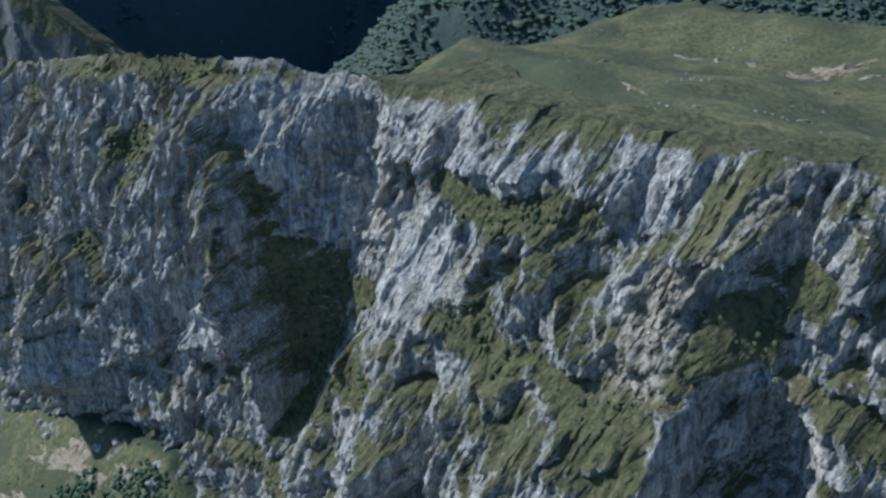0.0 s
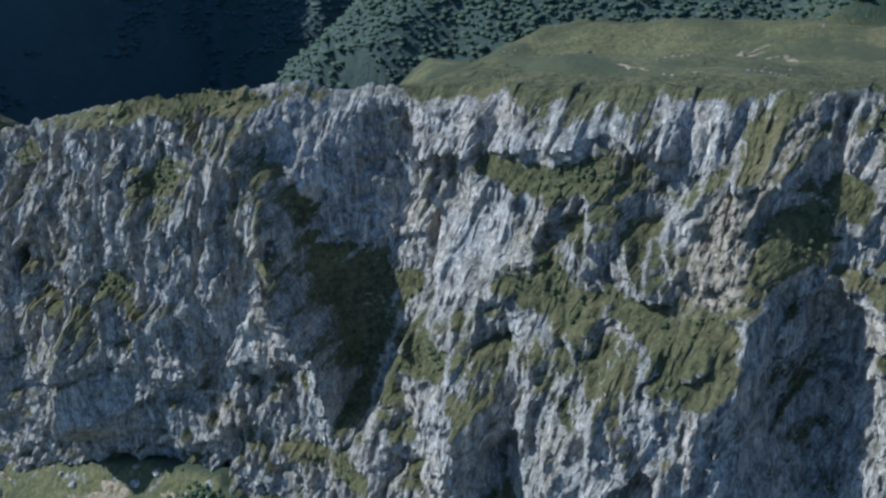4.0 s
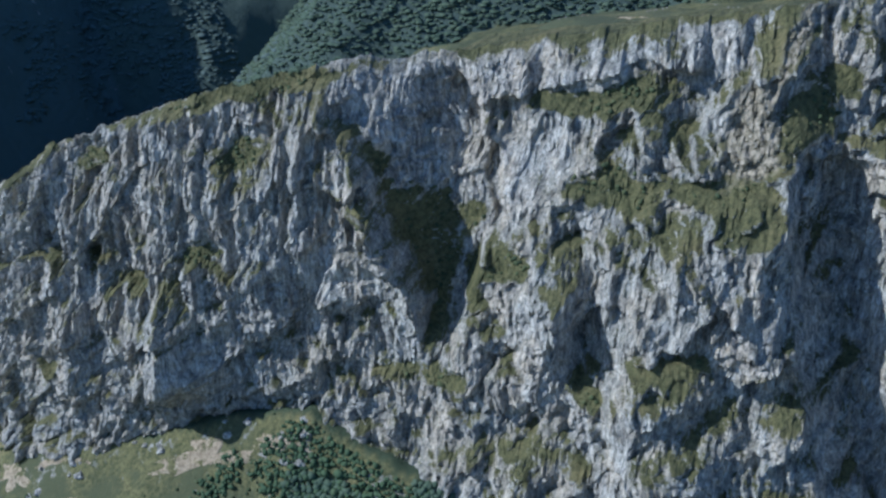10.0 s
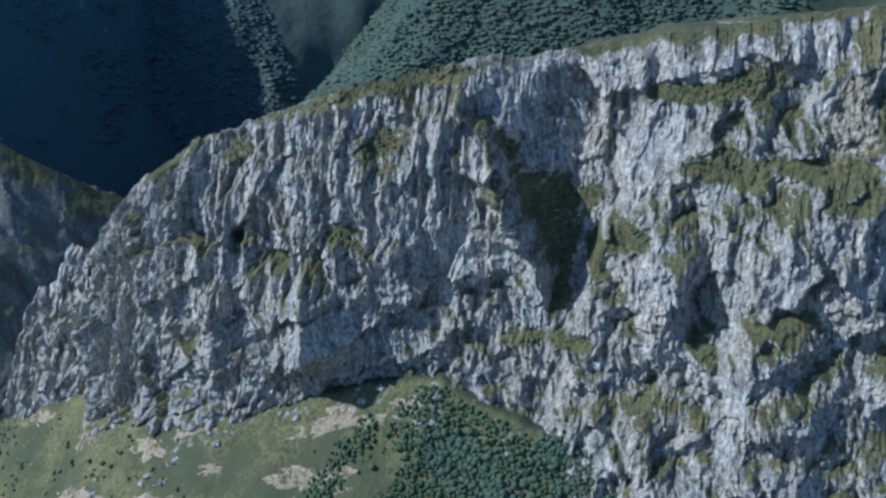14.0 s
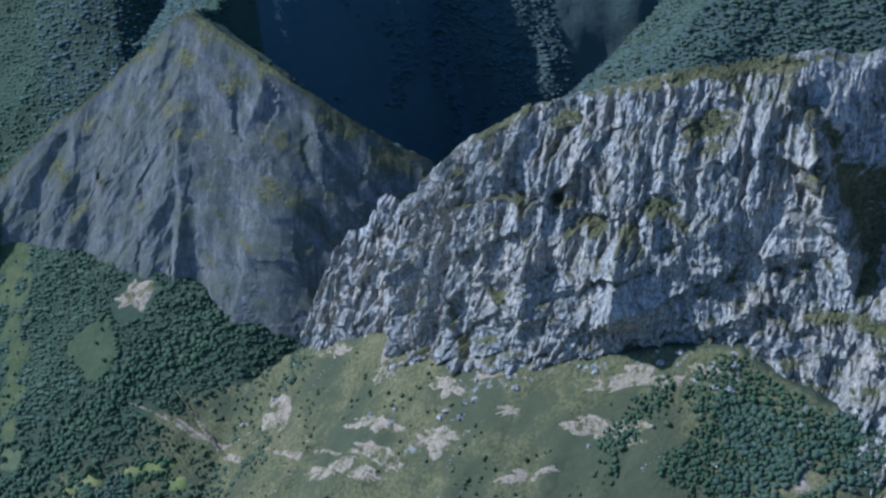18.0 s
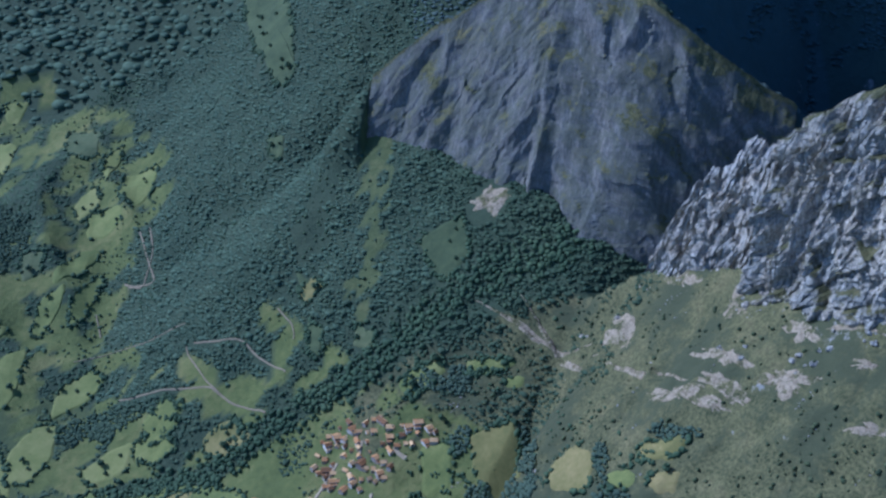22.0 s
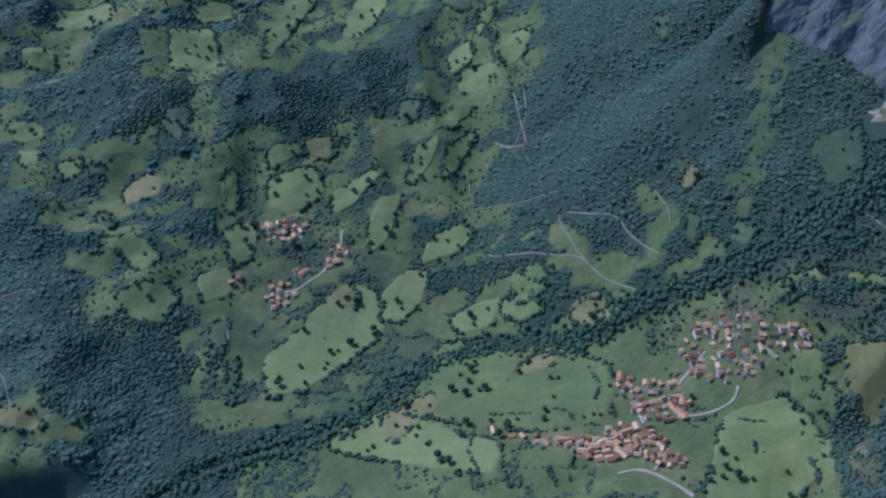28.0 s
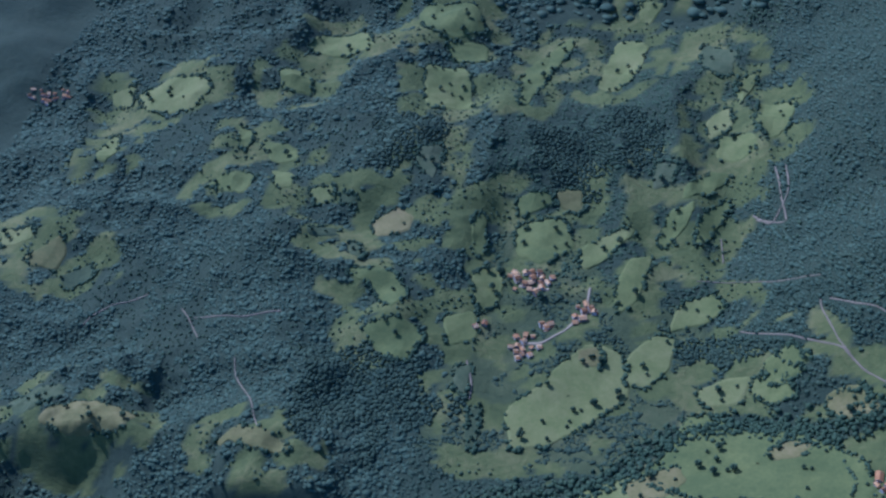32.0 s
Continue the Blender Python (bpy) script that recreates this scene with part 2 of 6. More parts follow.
def make_scree():
    m, nt, b = mat("pale_scree", 0.95)
    pos, geo = coords(nt)
    grass, gb = grass_nodes(nt, pos)
    a, c, e = noise_tex(nt, pos, 0.10, 5, 0.65), noise_tex(nt, pos, 0.9, 6, 0.75), noise_tex(nt, pos, 0.3, 4)
    col = ramp(nt, calc(nt, "ADD", calc(nt, "MULTIPLY", e, 0.5), calc(nt, "MULTIPLY", c, 0.5)), (0.36, (0.16, 0.128, 0.078)), (0.50, (0.30, 0.246, 0.155)), (0.64, (0.44, 0.37, 0.245)))
    k = span(nt, calc(nt, "ADD", a, calc(nt, "MULTIPLY", calc(nt, "SUBTRACT", c, 0.5), 0.35)), 0.42, 0.52)
    nt.links.new(mix(nt, k, grass, col), b.inputs["Base Color"])
    bump(nt, b, c, 1.2, 0.9)
    return m


SCREE = make_scree()
STONE = make_plain("loose_stone", ((0.28, (0.13, 0.12, 0.095)), (0.52, (0.25, 0.235, 0.195)), (0.75, (0.38, 0.36, 0.31))), 0.2, 1.5, 0.95, 0.4, 0.3, True)
TRACK = make_plain("gravel_track", ((0.30, (0.16, 0.132, 0.080)), (0.70, (0.31, 0.252, 0.155))), 0.05, 1.0, 0.95, 0.2)
ROOF = make_plain("clay_tiles", ((0.18, (0.17, 0.090, 0.036)), (0.40, (0.33, 0.165, 0.058)), (0.60, (0.45, 0.245, 0.088)), (0.84, (0.55, 0.37, 0.165))), 0.10, 1.6, 0.85, 0.2, 0.85)
PLASTER = make_plain("house_wall", ((0.25, (0.19, 0.165, 0.135)), (0.50, (0.36, 0.325, 0.265)), (0.80, (0.60, 0.565, 0.49))), 0.2, 1.2, 0.9, 0.1, 0.6)
STREET = make_plain("street_concrete", ((0.30, (0.24, 0.195, 0.115)), (0.70, (0.42, 0.345, 0.21))), 0.08, 1.2, 0.9, 0.1)
TIMBER = make_plain("dark_timber", ((0.3, (0.05, 0.03, 0.02)), (0.7, (0.13, 0.08, 0.05))), 0.5, 4.0, 0.7, 0.05)
PANE = make_plain("window_pane", ((0.3, (0.012, 0.014, 0.018)), (0.7, (0.03, 0.034, 0.04))), 0.5, 2.0, 0.12, 0.0)

# ---- noise and plan of the terrain ----
def hash01(ix, iy, iz, seed):
    with np.errstate(over="ignore"):
        n = (ix.astype(np.int64) * 374761393 + iy.astype(np.int64) * 668265263 + iz.astype(np.int64) * 2147483647 + seed * 974711) & 0xFFFFFFFF
        n = ((n ^ (n >> 13)) * 1274126177) & 0xFFFFFFFF
        n = ((n ^ (n >> 16)) * 2246822519) & 0xFFFFFFFF
        return ((n ^ (n >> 15)) & 0xFFFFFF) / float(0xFFFFFF)


def vnoise(x, y, z=0.0, seed=0):
    """Smooth value noise in -1..1."""
    x, y, z = np.broadcast_arrays(np.asarray(x, float), np.asarray(y, float), np.asarray(z, float))
    ix, iy, iz = np.floor(x), np.floor(y), np.floor(z)
    fx, fy, fz = x - ix, y - iy, z - iz
    fx, fy, fz = [f * f * f * (f * (f * 6 - 15) + 10) for f in (fx, fy, fz)]
    out = 0.0
    for dx in (0, 1):
        for dy in (0, 1):
            for dz in (0, 1):
                w = (fx if dx else 1 - fx) * (fy if dy else 1 - fy) * (fz if dz else 1 - fz)
                out = out + w * hash01(ix + dx, iy + dy, iz + dz, seed)
    return out * 2 - 1


def fbm(x, y, z=0.0, octaves=4, seed=0):
    out, amp, k = 0.0, 0.5, 1.0
    for o in range(octaves):
        out = out + amp * vnoise(x * k, y * k, np.asarray(z) * k, seed + o * 7)
        amp, k = amp * 0.5, k * 2.03
    return out


def cells(x, y, seed=0):
    """Scattered points, one to a unit cell: distance to the nearest, the way from it, and three random numbers of its own."""
    x, y = np.broadcast_arrays(np.asarray(x, float), np.asarray(y, float))
    ix, iy = np.floor(x), np.floor(y)
    best = np.full(x.shape, 9.0)
    ox, oy, cx, cy = [np.zeros(x.shape) for _ in range(4)]
    zero = np.zeros(x.shape)
    for dx in (-1, 0, 1):
        for dy in (-1, 0, 1):
            jx, jy = ix + dx, iy + dy
            px = jx + 0.05 + 0.9 * hash01(jx, jy, zero, seed)
            py = jy + 0.05 + 0.9 * hash01(jx, jy, zero + 5, seed)
            d = np.hypot(px - x, py - y)
            m = d < best
            best = np.where(m, d, best)
            ox, oy = np.where(m, x - px, ox), np.where(m, y - py, oy)
            cx, cy = np.where(m, jx, cx), np.where(m, jy, cy)
    own = [hash01(cx, cy, zero + k, seed + 31) * 2 - 1 for k in (1, 2, 3)]
    return best, ox, oy, own


def facets(x, y, seed, lift, lean):
    """Blocky rock: each cell is a plane of its own height and tilt."""
    d, ox, oy, own = cells(x, y, seed)
    return lift * own[0] + lean * (own[1] * ox + 0.45 * own[2] * oy) - 0.25 * lift * d


def ridged(v):
    return 1 - 2.2 * np.abs(v)


def smooth(a, b, x):
    t = np.clip((np.asarray(x, float) - a) / (b - a), 0, 1)
    return t * t * (3 - 2 * t)


def polyline(pts):
    """Plan points (x, y, z) with their running length in front."""
    p = np.array(pts, float)
    s = np.concatenate([[0], np.cumsum(np.hypot(*np.diff(p[:, :2], axis=0).T))])
    return p, s


def nearest(line, x, y):
    """Distance to a polyline, its side (+: to the left of its way), the height there and the running length."""
    p, s = line
    best = np.full(np.shape(x), 1e9)
    side, hz, run = np.zeros(np.shape(x)), np.zeros(np.shape(x)), np.zeros(np.shape(x))
    for i in range(len(p) - 1):
        ax, ay, az_ = p[i]
        dx, dy, dz = p[i + 1] - p[i]
        ll = dx * dx + dy * dy
        t = np.clip(((x - ax) * dx + (y - ay) * dy) / ll, 0, 1)
        qx, qy = ax + t * dx - x, ay + t * dy - y
        d = np.hypot(qx, qy)
        m = d < best
        best = np.where(m, d, best)
        side = np.where(m, np.sign(dx * (y - ay) - dy * (x - ax)), side)
        hz = np.where(m, az_ + t * dz, hz)
        run = np.where(m, s[i] + t * math.sqrt(ll), run)
    return best, side, hz, run


# base line of the scarp: u runs along it from the notch end to the prow, d stands out from it towards the open side
ORIGIN, ALONG, OUT = (220.0, 348.0), (-0.7866, 0.6175), (-0.6175, -0.7866)


def on_base(u, d):
    return ORIGIN[0] + ALONG[0] * u + OUT[0] * d, ORIGIN[1] + ALONG[1] * u + OUT[1] * d


PROW = [(-262, 742, 546), (-280, 780, 508), (-284, 815, 470), (-268, 850, 462), (-225, 885, 468)]
BASE = polyline([(220, 348, 0), (-236, 706, 0)] + [(x, y, 0) for x, y, z in PROW])
CREST_U, CREST_D, CREST_Z = [0, 73, 152, 262, 320, 390, 487, 580, 624], [0, 8, 17, 8, -2, 16, 20, -2, 0], [712, 702, 687, 666, 651, 647, 619, 578, 546]
CREST = polyline([(*on_base(u, d), z) for u, d, z in zip(CREST_U, CREST_D, CREST_Z)][:-1] + PROW)
# foot of the scarp on its talus
FOOT = polyline([(*on_base(u, d), z) for u, d, z in ((-60, 175, 425), (60, 165, 420), (150, 152, 408), (210, 145, 400), (260, 126, 412), (300, 114, 438), (345, 100, 446), (375, 86, 450),
                                                     (400, 75, 457), (450, 67, 446), (500, 65, 424), (560, 56, 402), (610, 42, 380))]
                + [(-306, 800, 358), (-345, 870, 318), (-372, 915, 285), (-440, 965, 208), (-520, 968, 158), (-600, 972, 95), (-680, 960, 45)])
RIVER = polyline([(-250, 1080, 260), (-340, 1010, 215), (-420, 1000, 180), (-500, 1010, 130), (-575, 1005, 92), (-640, 985, 56), (-720, 985, 22), (-809, 969, -6), (-901, 985, -26),
                  (-973, 950, -42), (-1027, 873, -58), (-1098, 835, -74), (-1200, 793, -98), (-1281, 725, -120), (-1500, 560, -185), (-1900, 300, -250)])
# heights of the valley and its sides on a wide grid
PLAN_X = [-2600, -2100, -1750, -1500, -1300, -1100, -900, -750, -600, -450]
PLAN_Y = [200, 550, 750, 900, 1050, 1200, 1400, 1650, 2000, 2600]
PLAN_Z = [[-322, -264, -226, -186, -134, -74, -20, 12, 34, 50], [-322, -252, -226, -192, -134, -64, 6, 46, 60, 64],
          [-322, -260, -226, -176, -116, -72, 4, 52, 64, 78], [-316, -262, -218, -128, -74, -72, -20, 18, 54, 100],
          [-302, -250, -184, -60, -56, -52, -36, 22, 88, 148], [-274, -222, -122, -44, -40, -12, 30, 118, 180, 215],
          [-222, -180, -64, 8, 42, 38, 88, 232, 314, 380], [-148, -100, -12, 34, 12, 80, 138, 280, 440, 560],
          [-16, 46, 106, 136, 148, 212, 322, 440, 582, 732], [254, 314, 368, 418, 462, 526, 612, 692, 788, 888]]
# rocky peak across the gorge: the ridge behind it, the ridge down to the wooded rib, the ridge down into the gorge
PEAK_BACK = polyline([(0, 2000, 960), (-200, 1560, 700), (-330, 1300, 580), (-385, 1205, 530), (-419, 1126, 553)])
PEAK_LEFT = polyline([(-419, 1126, 553), (-504, 1200, 456), (-560, 1235, 408), (-617, 1264, 345)])
RIB = polyline([(-612, 1246, 300), (-617, 1212, 226), (-624, 1120, 150), (-640, 1045, 78)])
APRON = polyline([(-629, 1247, 275), (-579, 1207, 288), (-531, 1161, 290), (-457, 1072, 298), (-392, 1000, 280), (-340, 960, 250)])   # wooded foot of the peak's face
PEAK_RIGHT = polyline([(-419, 1126, 553), (-345, 1038, 508), (-290, 1012, 466), (-217, 985, 427), (-150, 975, 340)])
SHOULDER = polyline([(-560, 1190, 225), (-510, 1105, 232), (-452, 1040, 230), (-415, 1018, 200)])
WOODED_HILL = polyline([(-78, 900, 370), (-55, 925, 430), (-15, 962, 505), (80, 985, 585), (250, 1040, 700), (600, 1080, 830)])
FAR_WALL = polyline([(-700, 2900, 950), (-150, 2150, 860), (150, 1800, 840), (800, 1800, 1050), (2000, 1700, 1100)])
KNOLLS = [(-1690, 872, 36, 80), (-1402, 806, 32, 62)]   # x, y, height, reach


def softmax(parts, k=14.0):
    m = np.maximum.reduce(parts)
    return m + k * np.log(sum(np.exp((p - m) / k) for p in parts))


def plan_height(x, y):
    """Height of the wide grid, its corners rounded off."""
    px, py, pz = np.array(PLAN_X, float), np.array(PLAN_Y, float), np.array(PLAN_Z, float)
    out = 0.0
    for ox in (-60, 0, 60):
        for oy in (-60, 0, 60):
            i = np.clip(np.searchsorted(px, x + ox) - 1, 0, len(px) - 2)
            j = np.clip(np.searchsorted(py, y + oy) - 1, 0, len(py) - 2)
            a = np.clip((x + ox - px[i]) / (px[i + 1] - px[i]), 0, 1)
            b = np.clip((y + oy - py[j]) / (py[j + 1] - py[j]), 0, 1)
            out = out + ((pz[j, i] * (1 - a) + pz[j, i + 1] * a) * (1 - b) + (pz[j + 1, i] * (1 - a) + pz[j + 1, i + 1] * a) * b) / 9
    return out


def dip_slope(x, y):
    """Height of the grassy plateau that falls away behind the crest."""
    ubase = (x - ORIGIN[0]) * ALONG[0] + (y - ORIGIN[1]) * ALONG[1]
    b = np.maximum(np.interp(ubase, CREST_U, CREST_D) - (x - ORIGIN[0]) * OUT[0] - (y - ORIGIN[1]) * OUT[1], 0)
    dip = np.interp(ubase, CREST_U, CREST_Z) - np.interp(b, [0, 60, 150, 230, 290, 330, 358, 380, 430, 600], [0, 15, 48, 88, 109, 108, 107, 114, 155, 330]) - 0.95 * np.maximum(ubase - 316 - 0.43 * b, 0) + 14 * fbm(x / 80, y / 80, 1.7, 4, 23) * smooth(10, 90, b)
    return np.where(ubase > 560, -1000, dip)


def ground_height(x, y):
    x, y = np.asarray(x, float), np.asarray(y, float)
    dr, sr, zr, ur = nearest(RIVER, x, y)
    valley = plan_height(x, y) - 0.9 * np.maximum(x + 470, 0) + 0.5 * np.maximum(y - 2600, 0)
    valley = valley + (22 * fbm(x / 120, y / 120, 5.0, 4, 13) + 13 * ridged(vnoise(x / 95 + 0.3 * y / 95, y / 240, 0.5, 12)) * smooth(1150, 1350, y) + 13 * ridged(vnoise(x / 150 - 0.5 * y / 150, x / 420 + y / 70, 0.5, 16)) * smooth(-1250, -1380, x)) * smooth(60, 300, dr)
    valley = np.minimum(valley, zr + 2 + 1.1 * dr + 3 * smooth(0, 30, dr))
    for kx, ky, kh, kr in KNOLLS:
        valley = valley + kh * np.exp(-((((x - kx) * 0.75 + 0.25 * (y - ky)) ** 2 + ((y - ky) * np.where(y < ky, 1.5, 0.7)) ** 2) / (kr + 18 * fbm(x / 30, y / 30, 0.5, 3, 14)) ** 2) ** 1.7) + 9 * fbm(x / 22, y / 22, 0.9, 3, 15) * np.exp(-((x - kx) ** 2 + (y - ky) ** 2) / (1.6 * kr) ** 2)
        valley = valley - 48 * np.exp(-(((x - kx + 0.1 * kr) / (1.15 * kr)) ** 4 + ((y - ky + 0.95 * kr) / (0.5 * kr)) ** 4))
    df, sf, zf, uf = nearest(FOOT, x, y)
    front = sf > 0
    talus = np.where(front, zf - 0.98 * df + 0.00034 * np.minimum(df, 1200) ** 2, zf - 0.25 * df - 1.2 * np.maximum(uf - 700, 0) / 100 * df)
    talus = np.where(front & (df > 1200), -600, talus)
    talus = talus + (12 * fbm(x / 60, y / 60, 0.7, 3, 31) + 6 * fbm(x / 18, y / 18, 0.7, 3, 32)) * smooth(0, 60, df) + 5 * np.maximum(fbm(x / 14, y / 14, 1.7, 3, 33), 0.02) * smooth(200, 20, df)
    # the peak: near-vertical face between its two front ridges, shaded flank towards the gorge
    rough = 20 * fbm(x / 60, y / 60, 0.2, 4, 5)
    dl, sl, zl, ul = nearest(PEAK_LEFT, x, y)
    end = ul > PEAK_LEFT[1][-1] - 1
    peak = zl - np.where(ul < 1, 6.5, np.where(end, 1.7, np.where(sl > 0, 6.5, np.interp(ul, [0, 150, 228], [0.95, 1.2, 1.7])))) * dl - 60 * (sl > 0) * ~end + (rough + 10 * fbm(x / 38, y / 38, 0.6, 4, 6)) * np.where((sl > 0) & ~end, 0.25, 1) * smooth(4, 50, dl)
    dg, sg, zg, ug = nearest(RIB, x, y)
    peak = np.maximum(peak, zg - 1.0 * dg + 0.7 * rough * smooth(4, 40, dg))
    da, sa, za, ua = nearest(APRON, x, y)
    peak = np.maximum(peak, za - 0.85 * da + 0.4 * rough)
    dt, st, zt, ut = nearest(PEAK_RIGHT, x, y)
    peak = np.maximum(peak, zt - np.where(ut < 1, 6.5, np.where(st < 0, 6.5, 1.7)) * dt + rough * smooth(4, 50, dt))
    db, sb, zb, ub = nearest(PEAK_BACK, x, y)
    peak = np.maximum(peak, -1000.0 * ((sl > 0) & ~end & (ul > 1)) + zb - np.where(ub > PEAK_BACK[1][-1] - 1, 6.5, np.where(sb > 0, 1.55, 1.2)) * db + rough * smooth(4, 50, db))
    ds, ss, zs, us_ = nearest(SHOULDER, x, y)
    peak = np.maximum(peak, zs - 0.85 * ds)
    da, sa, za, ua = nearest(WOODED_HILL, x, y)
    hill = za - np.where(sa > 0, 0.9, 0.52) * da + 34 * fbm(x / 120, y / 120, 0.9, 4, 8) * smooth(0, 60, da)
    dw, sw, zw, uw = nearest(FAR_WALL, x, y)
    wall = zw - 0.95 * dw + 90 * fbm(x / 220, y / 220, 0.4, 5, 17)
    h = softmax([valley, talus, peak, hill, wall], 6.0)
    # dip slope behind the crest
    dc, sc, zc, uc = nearest(CREST, x, y)
    back = sc < 0
    dip = np.where(uc > 400, -1000, dip_slope(x, y))
    rim = 12 + 40 * np.exp(-((uc - 350) / 62) ** 4)
    dip = np.where(back, np.where(dc < rim, -1000, dip - 14 * (1 - smooth(0, 30, dc - rim))), -1000)
    h = np.maximum(h, dip)
    return h + 2.5 * fbm(x / 50, y / 50, 0.0, 4, 3)


def graded(stops):
    """Grid lines with a spacing for each stretch."""
    out = [stops[0][0]]
    for (a, step), (b, _) in zip(stops[:-1], stops[1:]):
        n = max(1, int(round((b - a) / step)))
        out += [a + (b - a) * (i + 1) / n for i in range(n)]
    return np.array(out)


def sheet_mesh(name, P, material, smooth_faces=True):
    """A mesh from an array of points [rows, columns, 3]."""
    r, c = P.shape[:2]
    me = bpy.data.meshes.new(name)
    idx = np.arange(r * c).reshape(r, c)
    q = np.stack([idx[:-1, :-1], idx[:-1, 1:], idx[1:, 1:], idx[1:, :-1]], -1).reshape(-1, 4)
    me.vertices.add(r * c)
    me.vertices.foreach_set("co", P.reshape(-1).astype(np.float32))
    me.loops.add(q.size)
    me.loops.foreach_set("vertex_index", q.reshape(-1).astype(np.int32))
    me.polygons.add(len(q))
    me.polygons.foreach_set("loop_start", (np.arange(len(q)) * 4).astype(np.int32))
    me.polygons.foreach_set("use_smooth", np.full(len(q), smooth_faces))
    me.materials.append(material)
    me.update(calc_edges=True)
    return me


def mark_shelves(ob, P, reach):
    """Store how level the surface lies, seen over a few metres."""
    Q = P.copy()
    for axis in (0, 1):
        for k in range(reach):
            B = np.pad(Q, [(1, 1) if m == axis else (0, 0) for m in range(3)], mode="edge")
            Q = 0.5 * Q + 0.25 * (B[2:] + B[:-2] if axis == 0 else B[:, 2:] + B[:, :-2])
    n = np.cross(np.gradient(Q, axis=0), np.gradient(Q, axis=1))
    level = np.abs(n[..., 2]) / (np.linalg.norm(n, axis=-1) + 1e-9)
    layer = ob.data.attributes.new("shelf", "FLOAT", "POINT")
    layer.data.foreach_set("value", level.reshape(-1).astype(np.float32))


gx = graded([(-4800, 150), (-2900, 24), (-1900, 8), (-700, 4.5), (20, 8), (260, 26), (1200, 150), (4800, 0)])
gy = graded([(-3000, 200), (0, 40), (230, 8), (400, 4.5), (1280, 8), (1700, 18), (2700, 60), (3400, 150), (4800, 0)])
GX, GY = np.meshgrid(gx, gy)
GZ = ground_height(GX, GY)


def ground_at(x, y):
    """Height of the ground mesh, between its grid lines."""
    x, y = np.asarray(x, float), np.asarray(y, float)
    i = np.clip(np.searchsorted(gx, x) - 1, 0, len(gx) - 2)
    j = np.clip(np.searchsorted(gy, y) - 1, 0, len(gy) - 2)
    tx, ty = (x - gx[i]) / (gx[i + 1] - gx[i]), (y - gy[j]) / (gy[j + 1] - gy[j])
    return (GZ[j, i] * (1 - tx) + GZ[j, i + 1] * tx) * (1 - ty) + (GZ[j + 1, i] * (1 - tx) + GZ[j + 1, i + 1] * tx) * ty


# ---- the scarp as a sheet: u runs along the crest, h metres down from it, offset outwards ----
def bell(v, mid, wide):
    return np.exp(-((v - mid) / wide) ** 2)


# outline of the bare face: heights below the crest, and how far it stands out there, station by station along the base line
FACE_H = [0, 10, 25, 45, 65, 85, 105, 125, 150, 180, 230, 330]
FACE_NOTCH = [(40, [4, 14, 26, 38, 50, 62, 73, 84, 96, 106, 130, 190]), (118, [13, 18, 28, 42, 53, 63, 74, 86, 98, 108, 132, 190])]
FACE_TIERS = [(140, [17, 22, 36, 56, 80, 97, 103, 109, 117, 124, 146, 200]), (180, [15, 23, 37, 52, 66, 91, 98, 106, 117, 124, 146, 196]),
              (212, [12, 26, 37, 53, 64, 80, 98, 107, 118, 124, 142, 190]), (232, [11, 20, 36, 50, 62, 75, 86, 92, 97, 108, 130, 176]),
              (258, [8, 15, 29, 41, 55, 69, 84, 93, 97, 101, 122, 168]), (298, [2, 9, 17, 29, 45, 57, 65, 72, 86, 94, 116, 160]),
              (336, [2, 7, 13, 21, 29, 35, 42, 54, 74, 84, 104, 150])]
FACE_FLUTED = [(330, [6, 12, 26, 44, 58, 60, 58, 60, 71, 81, 100, 150]), (362, [12, 16, 28, 45, 57, 61, 59, 60, 68, 78, 96, 146]),
               (400, [17, 21, 29, 38, 46, 54, 57, 58, 60, 68, 90, 140]), (465, [19, 21, 27, 34, 42, 48, 54, 57, 59, 62, 84, 134]),
               (510, [13, 14, 18, 23, 28, 33, 43, 53, 58, 62, 84, 134]), (580, [-2, 2, 7, 13, 19, 25, 31, 38, 45, 52, 70, 120]),
               (640, [0, 3, 7, 11, 15, 18, 22, 26, 31, 38, 56, 100]), (720, [0, 3, 7, 10, 13, 16, 20, 24, 28, 34, 50, 90])]


def face_table(stations, u, h):
    """Blend the station outlines along u."""
    us = np.array([q[0] for q in stations], float)
    i = np.clip(np.searchsorted(us, u) - 1, 0, len(us) - 2)
    t = smooth(0, 1, (u - us[i]) / (us[i + 1] - us[i]))
    rows = np.array([np.interp(h, FACE_H, q[1]) for q in stations])
    pick = lambda k: np.take_along_axis(rows, k[None], 0)[0]
    return pick(i) * (1 - t) + pick(i + 1) * t


def recess_edge(h):
    return np.interp(h, [0, 24, 33, 51, 71, 83, 98, 119, 128, 150, 170], [392, 384, 373, 363, 357, 351, 342, 331, 334, 332, 330])


def recess_lip(h):
    return np.interp(h, [0, 7, 24, 36, 49, 64, 82, 91, 111, 135, 160], [326, 322, 309, 308, 298, 295, 290, 297, 308, 314, 316])


def ledge_line(u):
    """Height of the long roofed ledge under the crest."""
    return np.interp(u, [185, 193, 220, 244, 271, 305, 315], [24, 22, 12, 17, 22, 23, 24])


